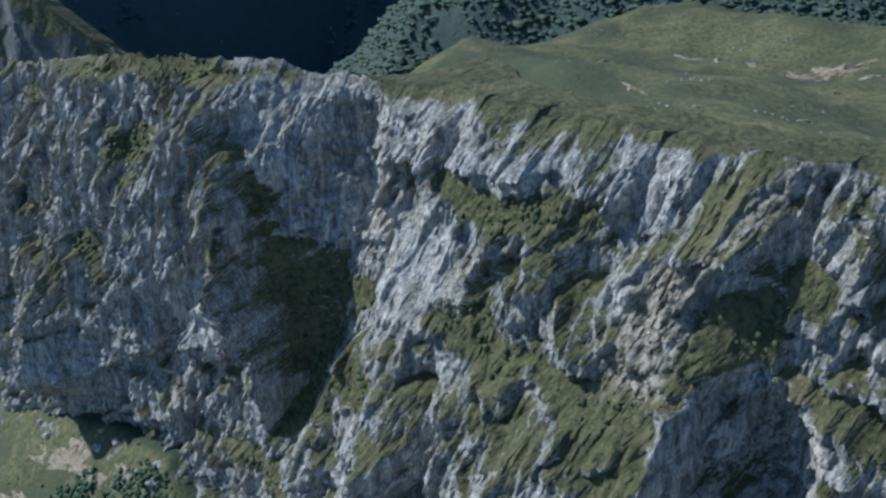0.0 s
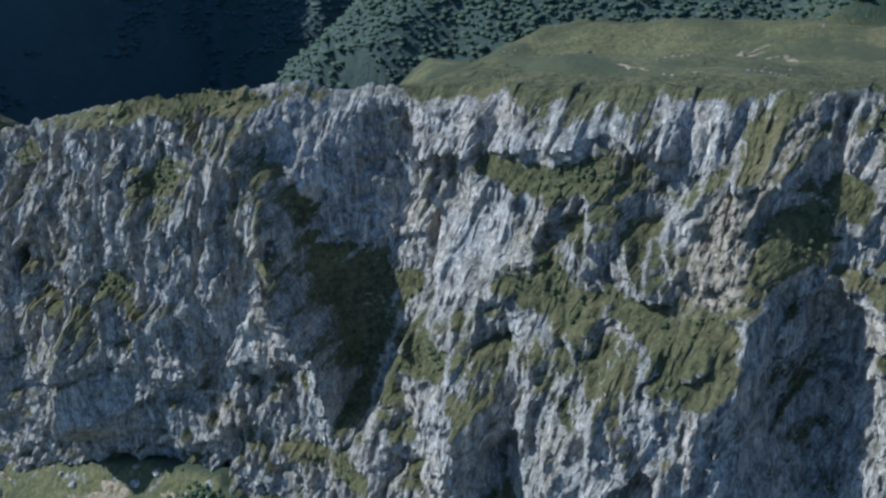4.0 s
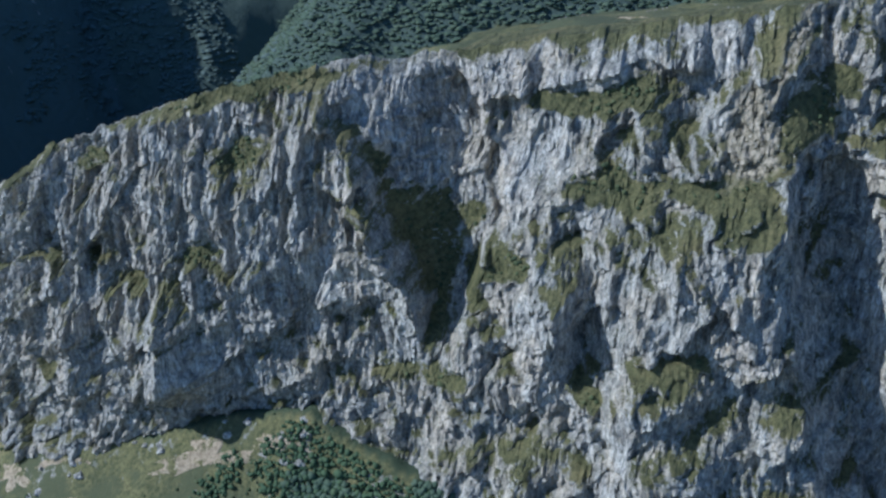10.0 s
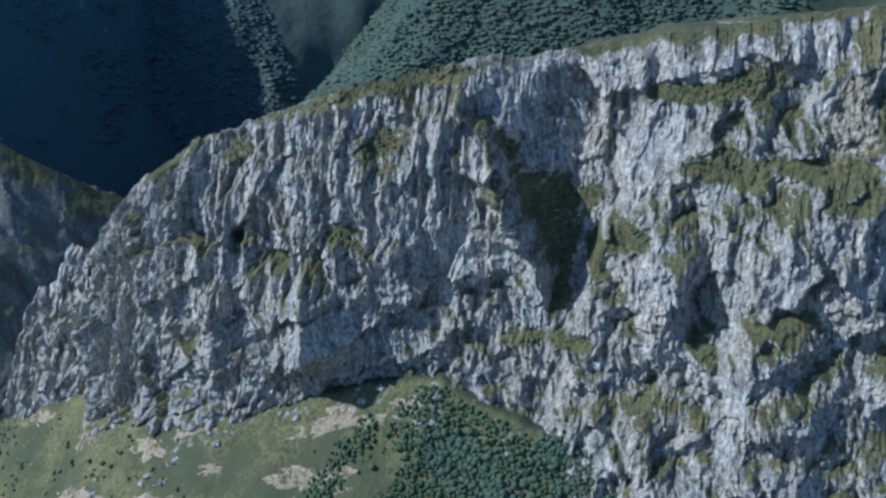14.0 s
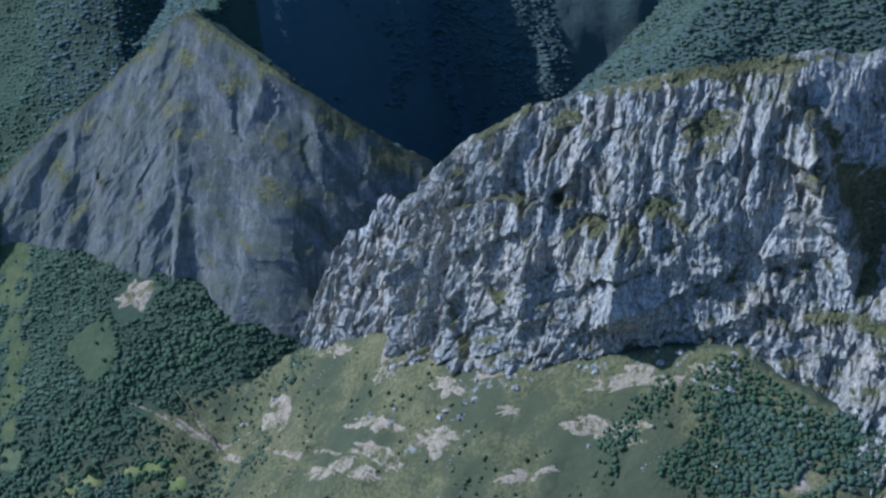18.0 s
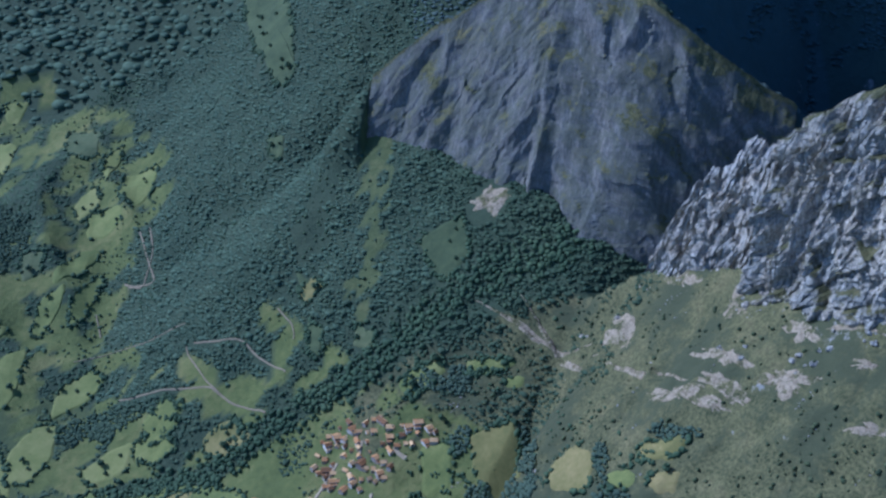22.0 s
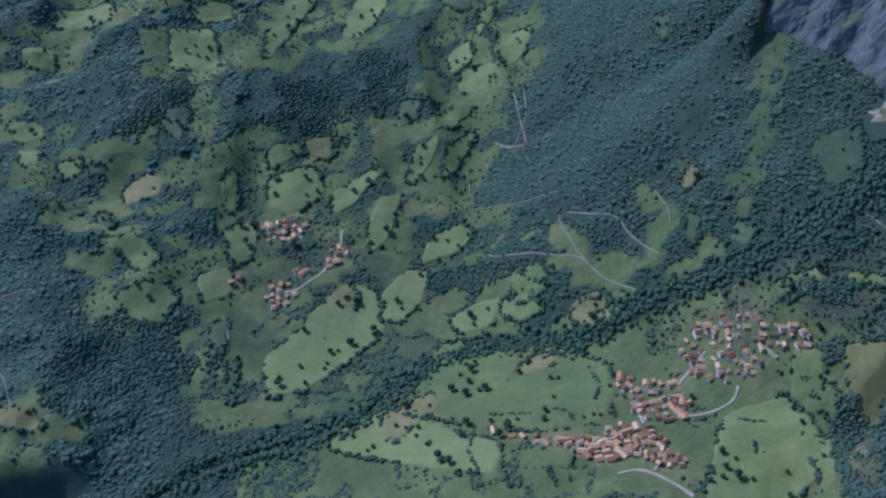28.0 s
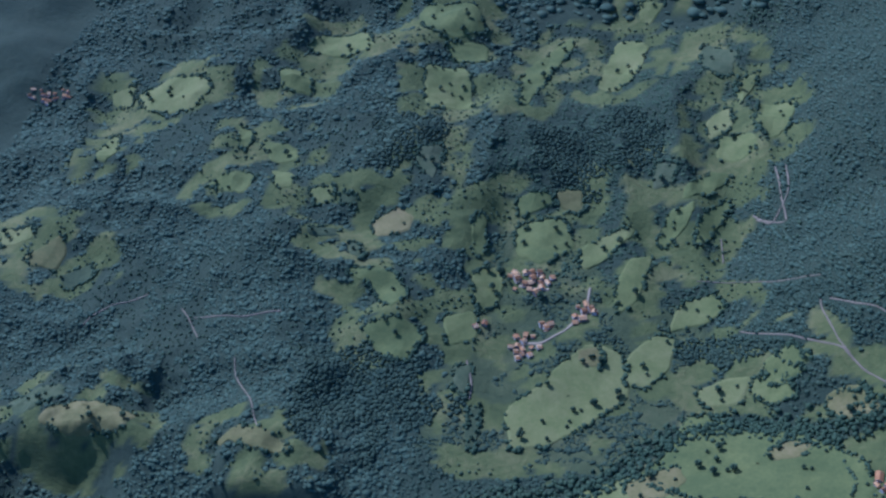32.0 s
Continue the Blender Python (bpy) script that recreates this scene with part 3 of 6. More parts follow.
def scarp_offset(u, h):
    """How far the bare face stands out from the base line."""
    u, h = np.broadcast_arrays(np.asarray(u, float), np.asarray(h, float))
    w = 2.6 * vnoise(h / 12, 0.5, 0.3, 76) + 1.2 * vnoise(h / 4.5, 0.5, 0.3, 79)
    wh = np.maximum(h + 5 * fbm(u / 40, h / 60, 6.1, 3, 75) * smooth(8, 40, h), 0.3 * h)
    # the tiers end at a sharp corner above the shaded gully, the recess at the edge of the fluted wall
    corner = np.interp(h, [0, 7, 14, 25, 40, 58, 63, 84, 108, 130, 144, 198, 260], [141, 141, 142, 152, 155, 151, 147, 146, 144, 140, 137, 126, 118]) + w
    k = smooth(corner - 5 - 20 * (1 - smooth(52, 68, h)), corner + 2, u)
    d = face_table(FACE_NOTCH, u, wh) * (1 - k) + face_table(FACE_TIERS, u, wh) * k
    edge = recess_edge(h) + w
    k = smooth(edge - 3 - 55 * (1 - smooth(0, 22, h)), edge + 3, u)
    d = d * (1 - k) + face_table(FACE_FLUTED, u, wh) * k
    d = d + 8 * bell(u, edge + 5, 10) * smooth(6, 24, h) * (1 - smooth(115, 150, h))
    # the recess: back wall drawn in between the lip and the edge
    lip = recess_lip(h) + w
    cut = smooth(lip - 3, lip + 5, u) * (1 - smooth(edge - 3, edge + 3, u)) * (1 - smooth(128, 146, h))
    d = d + cut * smooth(3, 18, h) * np.clip(0.6 * (u - 344), -24, 12)
    # pale ramp below the notch: ridge on its corner, hollow on the far side
    d = d + 9 * bell(u, corner + 4, 14) * smooth(3, 20, h) * (1 - smooth(56, 72, h))
    d = d - 7 * bell(u, 196, 12) * smooth(13, 24, h) * (1 - smooth(40, 62, h))
    d = d + 5 * bell(u, 218, 8) * smooth(16, 30, h) * (1 - smooth(48, 66, h))
    d = d - 25 * bell(u, corner - 23, 16) * smooth(56, 84, h)
    # roofed ledge
    hl = ledge_line(u) + 0.8 * vnoise(u / 14, 0.3, 0.2, 90)
    on = smooth(188, 198, u) * (1 - smooth(300, 312, u))
    d = d + on * (2.4 * smooth(hl - 12, hl - 1.5, h) * (1 - smooth(hl - 0.5, hl + 1.2, h)) - 0.6 * bell(h, hl + 2.5, 2.5))
    # chute in the lower tier, the block beside it, the cave over the bowl
    d = d - 13 * bell(u, 241 + 0.04 * (h - 130), 7.5) * smooth(94, 108, h) * (1 - smooth(152, 164, h))
    d = d + 7 * bell(u, 262, 11) * smooth(104, 114, h) * (1 - smooth(140, 155, h))
    d = d - 8 * bell(u, 250, 10) * bell(h, 94, 7)
    # grassy steps of the tiers
    step = np.interp(u, [130, 143, 167, 196, 233, 262, 296, 320], [130, 131, 132, 137, 159, 150, 153, 156]) + 2 * vnoise(u / 8, 0.7, 0.1, 91)
    low = (1 - smooth(318, 336, u)) * smooth(128, 140, u)
    d = d + low * (3.5 * smooth(step - 1, step + 5, h) - 4.5 * bell(h, step + 30, 9) + 6 * smooth(step + 34, step + 46, h))
    # buttress under the tiers with a dark roof below its brow
    d = d + 9 * bell(u, 196, 20) * smooth(146, 156, h) * (1 - smooth(190, 200, h)) - 7 * bell(u, 204, 22) * bell(h, 206, 7)
    # wedge tower on the fluted wall, and a lower one beside it
    d = d + np.clip(26 * (1 - np.abs(u - 486) / (7 + 0.42 * np.maximum(h - 92, 0))), 0, 26) * smooth(90, 112, h) * (1 - smooth(150, 178, h))
    d = d + np.clip(17 * (1 - np.abs(u - 556) / (6 + 0.40 * np.maximum(h - 84, 0))), 0, 17) * smooth(82, 104, h) * (1 - smooth(140, 165, h))
    # undercut foot of the fluted wall
    d = d - 7 * smooth(392, 410, u) * (1 - smooth(520, 540, u)) * smooth(-9, 4, h - np.interp(u, [390, 451, 500, 540], [174, 183, 193, 190]))
    # the prow stands proud of the fin's niche
    d = d + (7 * bell(u, 670, 9) - 30 * smooth(678, 692, u)) * smooth(12, 40, h)
    return d, cut


def ramp_cover(u, h):
    """Where the pale rubble of the notch lies."""
    lo = np.interp(h, [0, 7, 14, 25, 40, 58, 70], [140, 142, 143, 153, 155, 152, 160])
    hi = np.interp(h, [0, 4, 24, 31, 49, 65, 72], [146, 148, 159, 175, 180, 184, 178])
    w = 5 * fbm(u / 9, h / 9, 0.3, 3, 78)
    return smooth(lo - 1, lo + 3, u + w) * (1 - smooth(hi - 4, hi + 2, u + w)) * (1 - smooth(60, 70, h + 2.0 * w))


LAWNS = [(242, 27, 38, 6), (228, 67, 27, 9), (186, 70, 24, 5), (161, 62, 11, 6), (139, 47, 15, 12), (124, 34, 9, 7), (286, 99, 14, 9), (304, 111, 8, 13), (324, 157, 22, 8),
         (204, 142, 26, 4), (237, 163, 8, 5), (159, 84, 10, 5), (369, 71, 10, 8), (441, 34, 13, 9), (465, 81, 12, 6), (484, 126, 18, 4), (545, 18, 14, 6), (507, 88, 8, 7), (430, 4, 45, 4)]   # u, h, half width, half height


def lawn_cover(u, h):
    """Grassy shelves and bowls of the face."""
    out = np.zeros(np.broadcast(u, h).shape)
    w = 0.8 * fbm(u / 11, h / 8, 0.7, 4, 85)
    for lu, lh, lw, lt in LAWNS:
        out = np.maximum(out, 1 - smooth(0.6, 1.2, np.hypot((u - lu) / lw, (h - lh) / lt) + w))
    # overgrown bottom of the recess
    bed = smooth(-6, 6, h - np.interp(u, [296, 326, 350, 359, 364], [80, 72, 64, 46, 34]) + 18 * w) * smooth(6, 16, u - recess_lip(h)) * (1 - smooth(-4, 2, u - recess_edge(h))) * (1 - smooth(136, 150, h))
    return np.maximum(out, bed)


def scarp_points(du, dh):
    p, s = BASE
    us = np.arange(14, s[-1] - 2, du)
    cx, cy = [np.interp(us, s, p[:, k]) for k in range(2)]
    ker = np.hanning(int(34 / du) | 1)
    ker /= ker.sum()
    pad = len(ker) // 2
    sm = lambda a: np.convolve(np.pad(a, pad, mode="reflect", reflect_type="odd"), ker, "valid")
    cx, cy = sm(cx), sm(cy)
    cz = sm(np.interp(us, CREST_U + [666, 701, 739, 794], CREST_Z + [508, 470, 462, 468]))
    tx, ty = np.gradient(cx), np.gradient(cy)
    ln = np.hypot(tx, ty)
    nx, ny = sm(-ty / ln), sm(tx / ln)
    H = np.interp(us, [0, 150, 250, 300, 345, 375, 410, 500, 560, 610, 660, 720, 800], [292, 285, 265, 248, 232, 212, 196, 202, 190, 165, 150, 140, 140])
    cz0 = cz
    cz = cz + 4.0 * fbm(us / 16, 0.5, 0.1, 4, 41) + 2.2 * (0.5 - cells(us / 6.5, 0.5, 42)[0]) + 1.4 * cells(us / 9, 0.5, 43)[3][0]
    rows = np.linspace(0, 1, int(262 / dh))
    U, V = np.meshgrid(us, rows)
    h = V * (H + 40)
    d, cut = scarp_offset(U, h)
    pale = ramp_cover(U, h)
    lawn = lawn_cover(U, h)
    # flutes, ribs, blocks and beds of the limestone
    wu = U + 5 * fbm(U / 34, h / 60, 0.3, 3, 51) + 0.8 * vnoise(U / 5, h / 7, 0.3, 54)
    wh = h + 8 * fbm(U / 25, h / 25, 2.3, 3, 52) + 1.2 * vnoise(U / 5, h / 5, 4.3, 55)
    flute = 7.5 * ridged(vnoise(wu / 17, wh / 95, 0.5, 63)) + 3.4 * ridged(vnoise(wu / 6.6, wh / 60, 0.5, 61)) + 0.6 * ridged(vnoise(wu / 3.4, wh / 34, 0.5, 62))
    bu, bh = U + 9 * fbm(U / 22, h / 22, 5.3, 3, 56), h + 9 * fbm(U / 22, h / 22, 8.3, 3, 57)
    big = facets(bu / 11, bh / 30, 71, 1.6, 6.0)
    block = facets(bu / 13, bh / 12, 87, 2.6, 9.0) + facets(bu / 5.2, bh / 4.6, 88, 1.2, 3.4)
    small = facets(wu / 4.4, wh / 11, 72, 0.7, 2.6)
    macro = (facets(bu / 30, bh / 32, 73, 3.2, 13.0) + 5 * fbm(U / 27, h / 27, 3.3, 3, 74)) * smooth(5, 30, h)
    crag = fbm(U / 13, h / 13, 1.5, 4, 64)
    beds = np.abs(vnoise(wh / 6.5 + 0.02 * U, U / 38, 0.2, 65))
    # the fluted upper wall, and the blocky, bedded or smooth lower rock
    fluted = smooth(352, 372, U) * (1 - smooth(0, 26, h - np.interp(U, [360, 400, 440, 490, 540, 600, 660], [80, 88, 104, 92, 98, 112, 150])))
    fluted = np.maximum(fluted, 0.85 * (1 - smooth(-2, 6, h - ledge_line(U))) * (1 - smooth(300, 330, U)))
    fluted = np.maximum(fluted, 0.7 * smooth(140, 160, U) * (1 - smooth(236, 244, U)) * smooth(78, 92, h) * (1 - smooth(132, 140, h)))
    brow = (1 - smooth(-4, 1, h - ledge_line(U))) * smooth(1, 4, h) * (1 - smooth(304, 326, U)) * smooth(158, 176, U)
    slab = np.exp(-(((U - 384) / 34) ** 2 + ((h - 107 - 0.16 * (384 - U)) / 15) ** 2) ** 2)
    slab = np.maximum(slab, np.exp(-(((U - 280) / 20) ** 2 + ((h - 58) / 20) ** 2) ** 2))
    slab = np.maximum(slab, 0.7 * np.exp(-(((U - 476) / 22) ** 2 + ((h - 148) / 26) ** 2) ** 2))
    calm = (1 - 0.55 * pale - 0.9 * lawn * (1 - pale)) * (1 - 0.55 * slab) * (1 - 0.35 * cut)
    grow = smooth(0, 7, h) * calm
    coarse = macro + big * (0.25 + 0.75 * fluted) + 0.7 * block * (1 - fluted)
    for axis in (0, 1):
        coarse = 0.5 * coarse + 0.25 * (np.roll(coarse, 1, axis) + np.roll(coarse, -1, axis))
    fine = 1.2 * ridged(vnoise(bu / 2.7, bh / 7, 0.5, 58)) + facets(bu / 3.0, bh / 5.0, 59, 0.6, 2.6) + 0.8 * ridged(vnoise(bu / 5.5, bh / 16, 0.5, 60))
    d = d + smooth(0, 7, h) * (1 - 0.6 * lawn) * (1 - 0.55 * slab) * fine
    d = d + pale * facets(U / 3.4, h / 3.0, 86, 0.9, 1.7)
    d = d + grow * (coarse + (0.10 + 0.9 * fluted) * flute + (0.25 + 0.5 * fluted) * small + (1.2 - 0.7 * fluted) * 2.0 * crag + 0.5 * fbm(U / 4.2, h / 4.2, 1.1, 3, 68)
                    - (0.4 + 2.0 * (1 - fluted)) * (0.4 - beds) + 4 * fbm(U / 62, h / 70, 0.9, 3, 66))
    hh = h + 3.0 * fbm(U / 14, h / 18, 8.7, 3, 70) * grow
    X = cx + nx * d
    Y = cy + ny * d
    Z = cz0 + (cz - cz0) * np.exp(-h / 7) - hh
    wx, wy = fbm(X / 8, Y / 8, Z / 9, 4, 83), fbm(X / 8, Y / 8, Z / 9, 4, 84)
    # the walls across the face are rougher
    steep = grow * (0.4 + 2.0 * smooth(1.2, 3.5, np.abs(np.gradient(d, axis=1)) / du))
    X, Y = X + steep * wx, Y + steep * wy
    # cap that lies back on to the dip slope
    k = 14
    cap = np.zeros((k, len(us), 3))
    d0 = scarp_offset(us, 0.0 * us)[0]
    for i in range(k):
        b = (32.0 + 40 * np.exp(-((us - 350) / 62) ** 4)) * (k - i) / k
        cap[i, :, 0], cap[i, :, 1] = cx + nx * (d0 - b), cy + ny * (d0 - b)
        fall = 0.22 + 0.75 * smooth(316, 372, us)
        cap[i, :, 2] = cz0 + (cz - cz0) * np.exp(-b / 7) - fall * b * 0.9 + 2.2 * fbm(cap[i, :, 0] / 9, cap[i, :, 1] / 9, 0.3, 4, 67) - (3.0 if i == 0 else 0)
    cover = np.concatenate([np.zeros((k, len(us))), pale], 0)
    green = np.concatenate([np.zeros((k, len(us))), lawn], 0)
    return np.concatenate([cap, np.stack([X, Y, Z], -1)], 0), cover, green - np.concatenate([np.zeros((k, len(us))), 0.5 * np.maximum(slab, cut * (1 - lawn)) + 0.55 * brow], 0)


# ---- plan of the valley: fields by their corners (g mown, y dry, d rough), lanes, groups of houses, bare screes, thickets ----
FIELDS, ROADS = [], []


def field(kind, *corners):
    FIELDS.append((kind, corners))


def lane(name, width, *points):
    ROADS.append((name, width, points))


field("g", (-1926, 1501), (-1871, 1517), (-1803, 1501), (-1770, 1461), (-1792, 1432), (-1882, 1454))
field("g", (-1978, 1511), (-1936, 1523), (-1921, 1480), (-1957, 1488))
field("g", (-1687, 1523), (-1632, 1528), (-1608, 1475), (-1661, 1481))
field("g", (-1653, 1607), (-1580, 1644), (-1539, 1565), (-1620, 1568), (-1656, 1577))
field("g", (-1507, 1679), (-1412, 1704), (-1383, 1635), (-1430, 1607), (-1479, 1619))
field("g", (-1438, 1604), (-1373, 1618), (-1362, 1576), (-1418, 1570))
field("g", (-1456, 1548), (-1388, 1558), (-1353, 1469), (-1422, 1439))
field("g", (-1307, 1588), (-1257, 1674), (-1244, 1654), (-1265, 1576), (-1274, 1450), (-1289, 1457))
field("g", (-1187, 1680), (-1134, 1666), (-1135, 1583), (-1166, 1528), (-1190, 1544))
field("d", (-1058, 1654), (-998, 1617), (-1004, 1552), (-1047, 1576))
field("g", (-1170, 1752), (-1125, 1744), (-1142, 1708), (-1162, 1718))
field("g", (-958, 1512), (-907, 1501), (-908, 1450), (-929, 1415), (-956, 1448))
field("g", (-1001, 1444), (-958, 1440), (-942, 1400), (-970, 1391), (-997, 1402))
field("g", (-1022, 1480), (-995, 1501), (-981, 1458), (-1014, 1430))
field("g", (-996, 1557), (-964, 1575), (-969, 1535), (-983, 1496))
field("g", (-1028, 1330), (-998, 1379), (-970, 1373), (-990, 1328), (-1026, 1305))
field("g", (-1042, 1293), (-1006, 1309), (-1012, 1272), (-1030, 1240), (-1046, 1246))
field("g", (-1000, 1280), (-968, 1340), (-961, 1314), (-983, 1250), (-999, 1241))
field("d", (-1076, 1365), (-1040, 1368), (-1043, 1331), (-1067, 1325))
field("g", (-1145, 1229), (-1095, 1261), (-1071, 1258), (-1110, 1204), (-1129, 1190))
field("g", (-1076, 1210), (-1043, 1229), (-1049, 1154), (-1074, 1125), (-1082, 1176))
field("g", (-1000, 1158), (-962, 1174), (-938, 1155), (-961, 1132), (-1005, 1114))
field("g", (-1045, 1070), (-1018, 1111), (-990, 1109), (-994, 1053), (-1015, 1023), (-1043, 1027))
field("g", (-1124, 1032), (-1096, 1079), (-1053, 1077), (-1026, 1012), (-1058, 968), (-1099, 916), (-1148, 896), (-1172, 964), (-1134, 1003))
field("y", (-1110, 1062), (-1082, 1079), (-1068, 1048), (-1093, 1035))
field("g", (-1248, 1295), (-1213, 1309), (-1185, 1297), (-1231, 1264))
field("y", (-1198, 1313), (-1157, 1322), (-1151, 1283), (-1183, 1289))
field("g", (-1236, 1255), (-1172, 1274), (-1145, 1229), (-1181, 1191), (-1223, 1209))
field("g", (-1293, 1244), (-1279, 1264), (-1256, 1187), (-1276, 1187))
field("g", (-1268, 1161), (-1233, 1188), (-1218, 1132), (-1243, 1089))
field("g", (-1283, 1073), (-1246, 1098), (-1227, 1057), (-1263, 1030))
field("g", (-1431, 1116), (-1370, 1130), (-1331, 1094), (-1345, 1055), (-1383, 1100))
field("y", (-1429, 1222), (-1401, 1245), (-1369, 1233), (-1368, 1206), (-1411, 1193))
field("d", (-1441, 1175), (-1413, 1165), (-1413, 1140), (-1434, 1145))
field("d", (-1405, 1330), (-1366, 1364), (-1359, 1288), (-1384, 1304))
field("g", (-1647, 1357), (-1593, 1356), (-1571, 1323), (-1612, 1316))
field("g", (-1694, 1393), (-1664, 1377), (-1655, 1332), (-1676, 1341))
field("g", (-1607, 1303), (-1570, 1297), (-1557, 1254), (-1583, 1254))
field("g", (-1699, 1268), (-1668, 1281), (-1618, 1286), (-1626, 1244))
field("g", (-1534, 1261), (-1500, 1269), (-1491, 1246), (-1516, 1235))
field("d", (-1487, 1257), (-1457, 1253), (-1460, 1239), (-1481, 1241))
field("g", (-1909, 1325), (-1919, 1387), (-1911, 1419), (-1874, 1332), (-1890, 1316))
field("g", (-2005, 1198), (-1943, 1197), (-1932, 1175), (-1985, 1165))
field("y", (-1935, 1146), (-1890, 1187), (-1867, 1159), (-1870, 1129), (-1918, 1132))
field("d", (-1865, 1119), (-1826, 1149), (-1802, 1122), (-1837, 1101))
field("g", (-1376, 1037), (-1308, 1056), (-1293, 1032), (-1303, 997), (-1333, 999), (-1361, 1016))
field("d", (-1507, 1179), (-1467, 1202), (-1460, 1173), (-1499, 1169))
field("d", (-1248, 1004), (-1227, 1021), (-1215, 967), (-1236, 965))
field("d", (-1211, 951), (-1198, 955), (-1185, 887), (-1200, 891))
field("d", (-1821, 900), (-1784, 913), (-1736, 920), (-1729, 880), (-1778, 860))
field("y", (-1748, 853), (-1727, 876), (-1692, 899), (-1610, 878), (-1615, 846), (-1689, 838))
field("y", (-1499, 848), (-1469, 858), (-1413, 846), (-1385, 826), (-1433, 825))
field("g", (-891, 1065), (-856, 1079), (-838, 1041), (-874, 1031))
field("y", (-818, 1014), (-783, 1020), (-770, 996), (-798, 988))
field("g", (-957, 1033), (-921, 1054), (-895, 1048), (-903, 1011), (-947, 1008))
field("g", (-965, 990), (-933, 1001), (-897, 972), (-832, 972), (-766, 927), (-752, 883), (-763, 829), (-821, 816), (-926, 839), (-996, 891), (-970, 930))
field("y", (-867, 930), (-856, 957), (-818, 956), (-829, 928), (-860, 917))
field("g", (-1066, 821), (-1049, 862), (-1001, 882), (-925, 829), (-867, 801), (-874, 748))
field("y", (-1012, 868), (-954, 908), (-943, 875), (-990, 815))
field("g", (-897, 1051), (-863, 1046), (-841, 1012), (-874, 1012), (-895, 1027))
field("y", (-814, 1011), (-775, 1010), (-755, 982), (-780, 976), (-806, 987))
field("g", (-865, 1081), (-836, 1057), (-850, 1050), (-874, 1064))
field("g", (-646, 835), (-588, 850), (-557, 809), (-551, 754), (-598, 709), (-673, 706), (-660, 769))
field("g", (-585, 890), (-551, 881), (-554, 842), (-583, 841))
field("y", (-539, 879), (-488, 876), (-501, 763), (-531, 838))
field("y", (-480, 761), (-461, 759), (-447, 707), (-457, 682), (-485, 706))
field("y", (-416, 697), (-382, 673), (-386, 654), (-416, 671))
field("g", (-435, 633), (-402, 625), (-399, 604), (-414, 602), (-437, 616))
field("g", (-443, 689), (-421, 669), (-427, 656), (-444, 667))
field("y", (-418, 660), (-388, 644), (-398, 627), (-417, 641))
field("g", (-575, 795), (-536, 798), (-548, 688), (-566, 765))
field("g", (-600, 956), (-559, 957), (-554, 940), (-589, 934))
field("g", (-537, 947), (-492, 930), (-498, 920), (-531, 931))
field("g", (-498, 916), (-476, 909), (-482, 901), (-498, 908))
field("d", (-746, 1353), (-728, 1328), (-732, 1315), (-746, 1330))
field("y", (-710, 1112), (-690, 1122), (-677, 1102), (-697, 1090))
field("d", (-646, 1041), (-622, 1019), (-629, 999), (-647, 1014))
field("d", (-697, 1075), (-678, 1055), (-684, 1024), (-700, 1041))
field("d", (-577, 1093), (-529, 1087), (-520, 1041), (-556, 1029))
field("d", (-510, 658), (-449, 617), (-404, 567), (-435, 566), (-537, 621))
field("g", (-607, 951), (-583, 962), (-567, 944), (-586, 928))
field("g", (-539, 941), (-494, 933), (-484, 922), (-518, 923))
field("y", (-421, 685), (-411, 690), (-389, 667), (-395, 656))
field("d", (-806, 1797), (-753, 1739), (-719, 1556), (-713, 1450), (-735, 1433), (-776, 1574))
field("d", (-713, 1137), (-679, 1100), (-698, 1095))
field("d", (-749, 1363), (-727, 1343), (-728, 1313), (-745, 1328))
lane("switchback track", 1.0, (-839, 1126), (-838, 1114), (-810, 1065), (-782, 1033))
lane("switchback track", 1.0, (-832, 1123), (-770, 1091), (-756, 1069), (-720, 1026))
lane("upper track", 0.9, (-733, 1109), (-713, 1078), (-713, 1060))
lane("forest track", 0.6, (-987, 1191), (-928, 1187), (-841, 1160))
lane("bare track", 1.3, (-919, 1364), (-904, 1310), (-890, 1269), (-930, 1289))
lane("valley road", 1.1, (-923, 1115), (-865, 1088), (-809, 1062), (-782, 1033), (-742, 998))
lane("farm lane", 2.0, (-1235, 1023), (-1217, 985), (-1213, 959))
lane("hill track", 1.2, (-1525, 977), (-1515, 954), (-1480, 916), (-1440, 850), (-1422, 840))
lane("hill track", 1.2, (-1637, 1056), (-1616, 1037), (-1589, 1005))
lane("hill track", 1.2, (-1614, 1042), (-1547, 1037), (-1486, 1044))
lane("ridge track", 1.2, (-1785, 1037), (-1753, 1071), (-1700, 1088))
lane("bare track", 1.3, (-906, 1368), (-896, 1312), (-908, 1273), (-935, 1298))
lane("bare track", 1.3, (-967, 1266), (-956, 1226))
lane('village street', 5.6, (-754, 739), (-733, 748), (-716, 742), (-706, 733), (-693, 725), (-677, 710))
lane('village street', 5.6, (-716, 742), (-713, 757), (-703, 769), (-703, 782))
lane('village street', 5.6, (-741, 881), (-737, 860), (-732, 843), (-726, 819))
lane('village street', 5.6, (-695, 829), (-660, 835), (-635, 851), (-633, 867))
lane('village street', 5.6, (-646, 898), (-643, 909), (-640, 919))
lane('village street', 5.6, (-610, 897), (-607, 885), (-595, 880))
lane('village street', 5.6, (-694, 877), (-680, 895), (-665, 911))
lane('village street', 5.6, (-750, 779), (-740, 790), (-713, 785))
lane('village street', 5.6, (-727, 858), (-705, 857), (-684, 868))
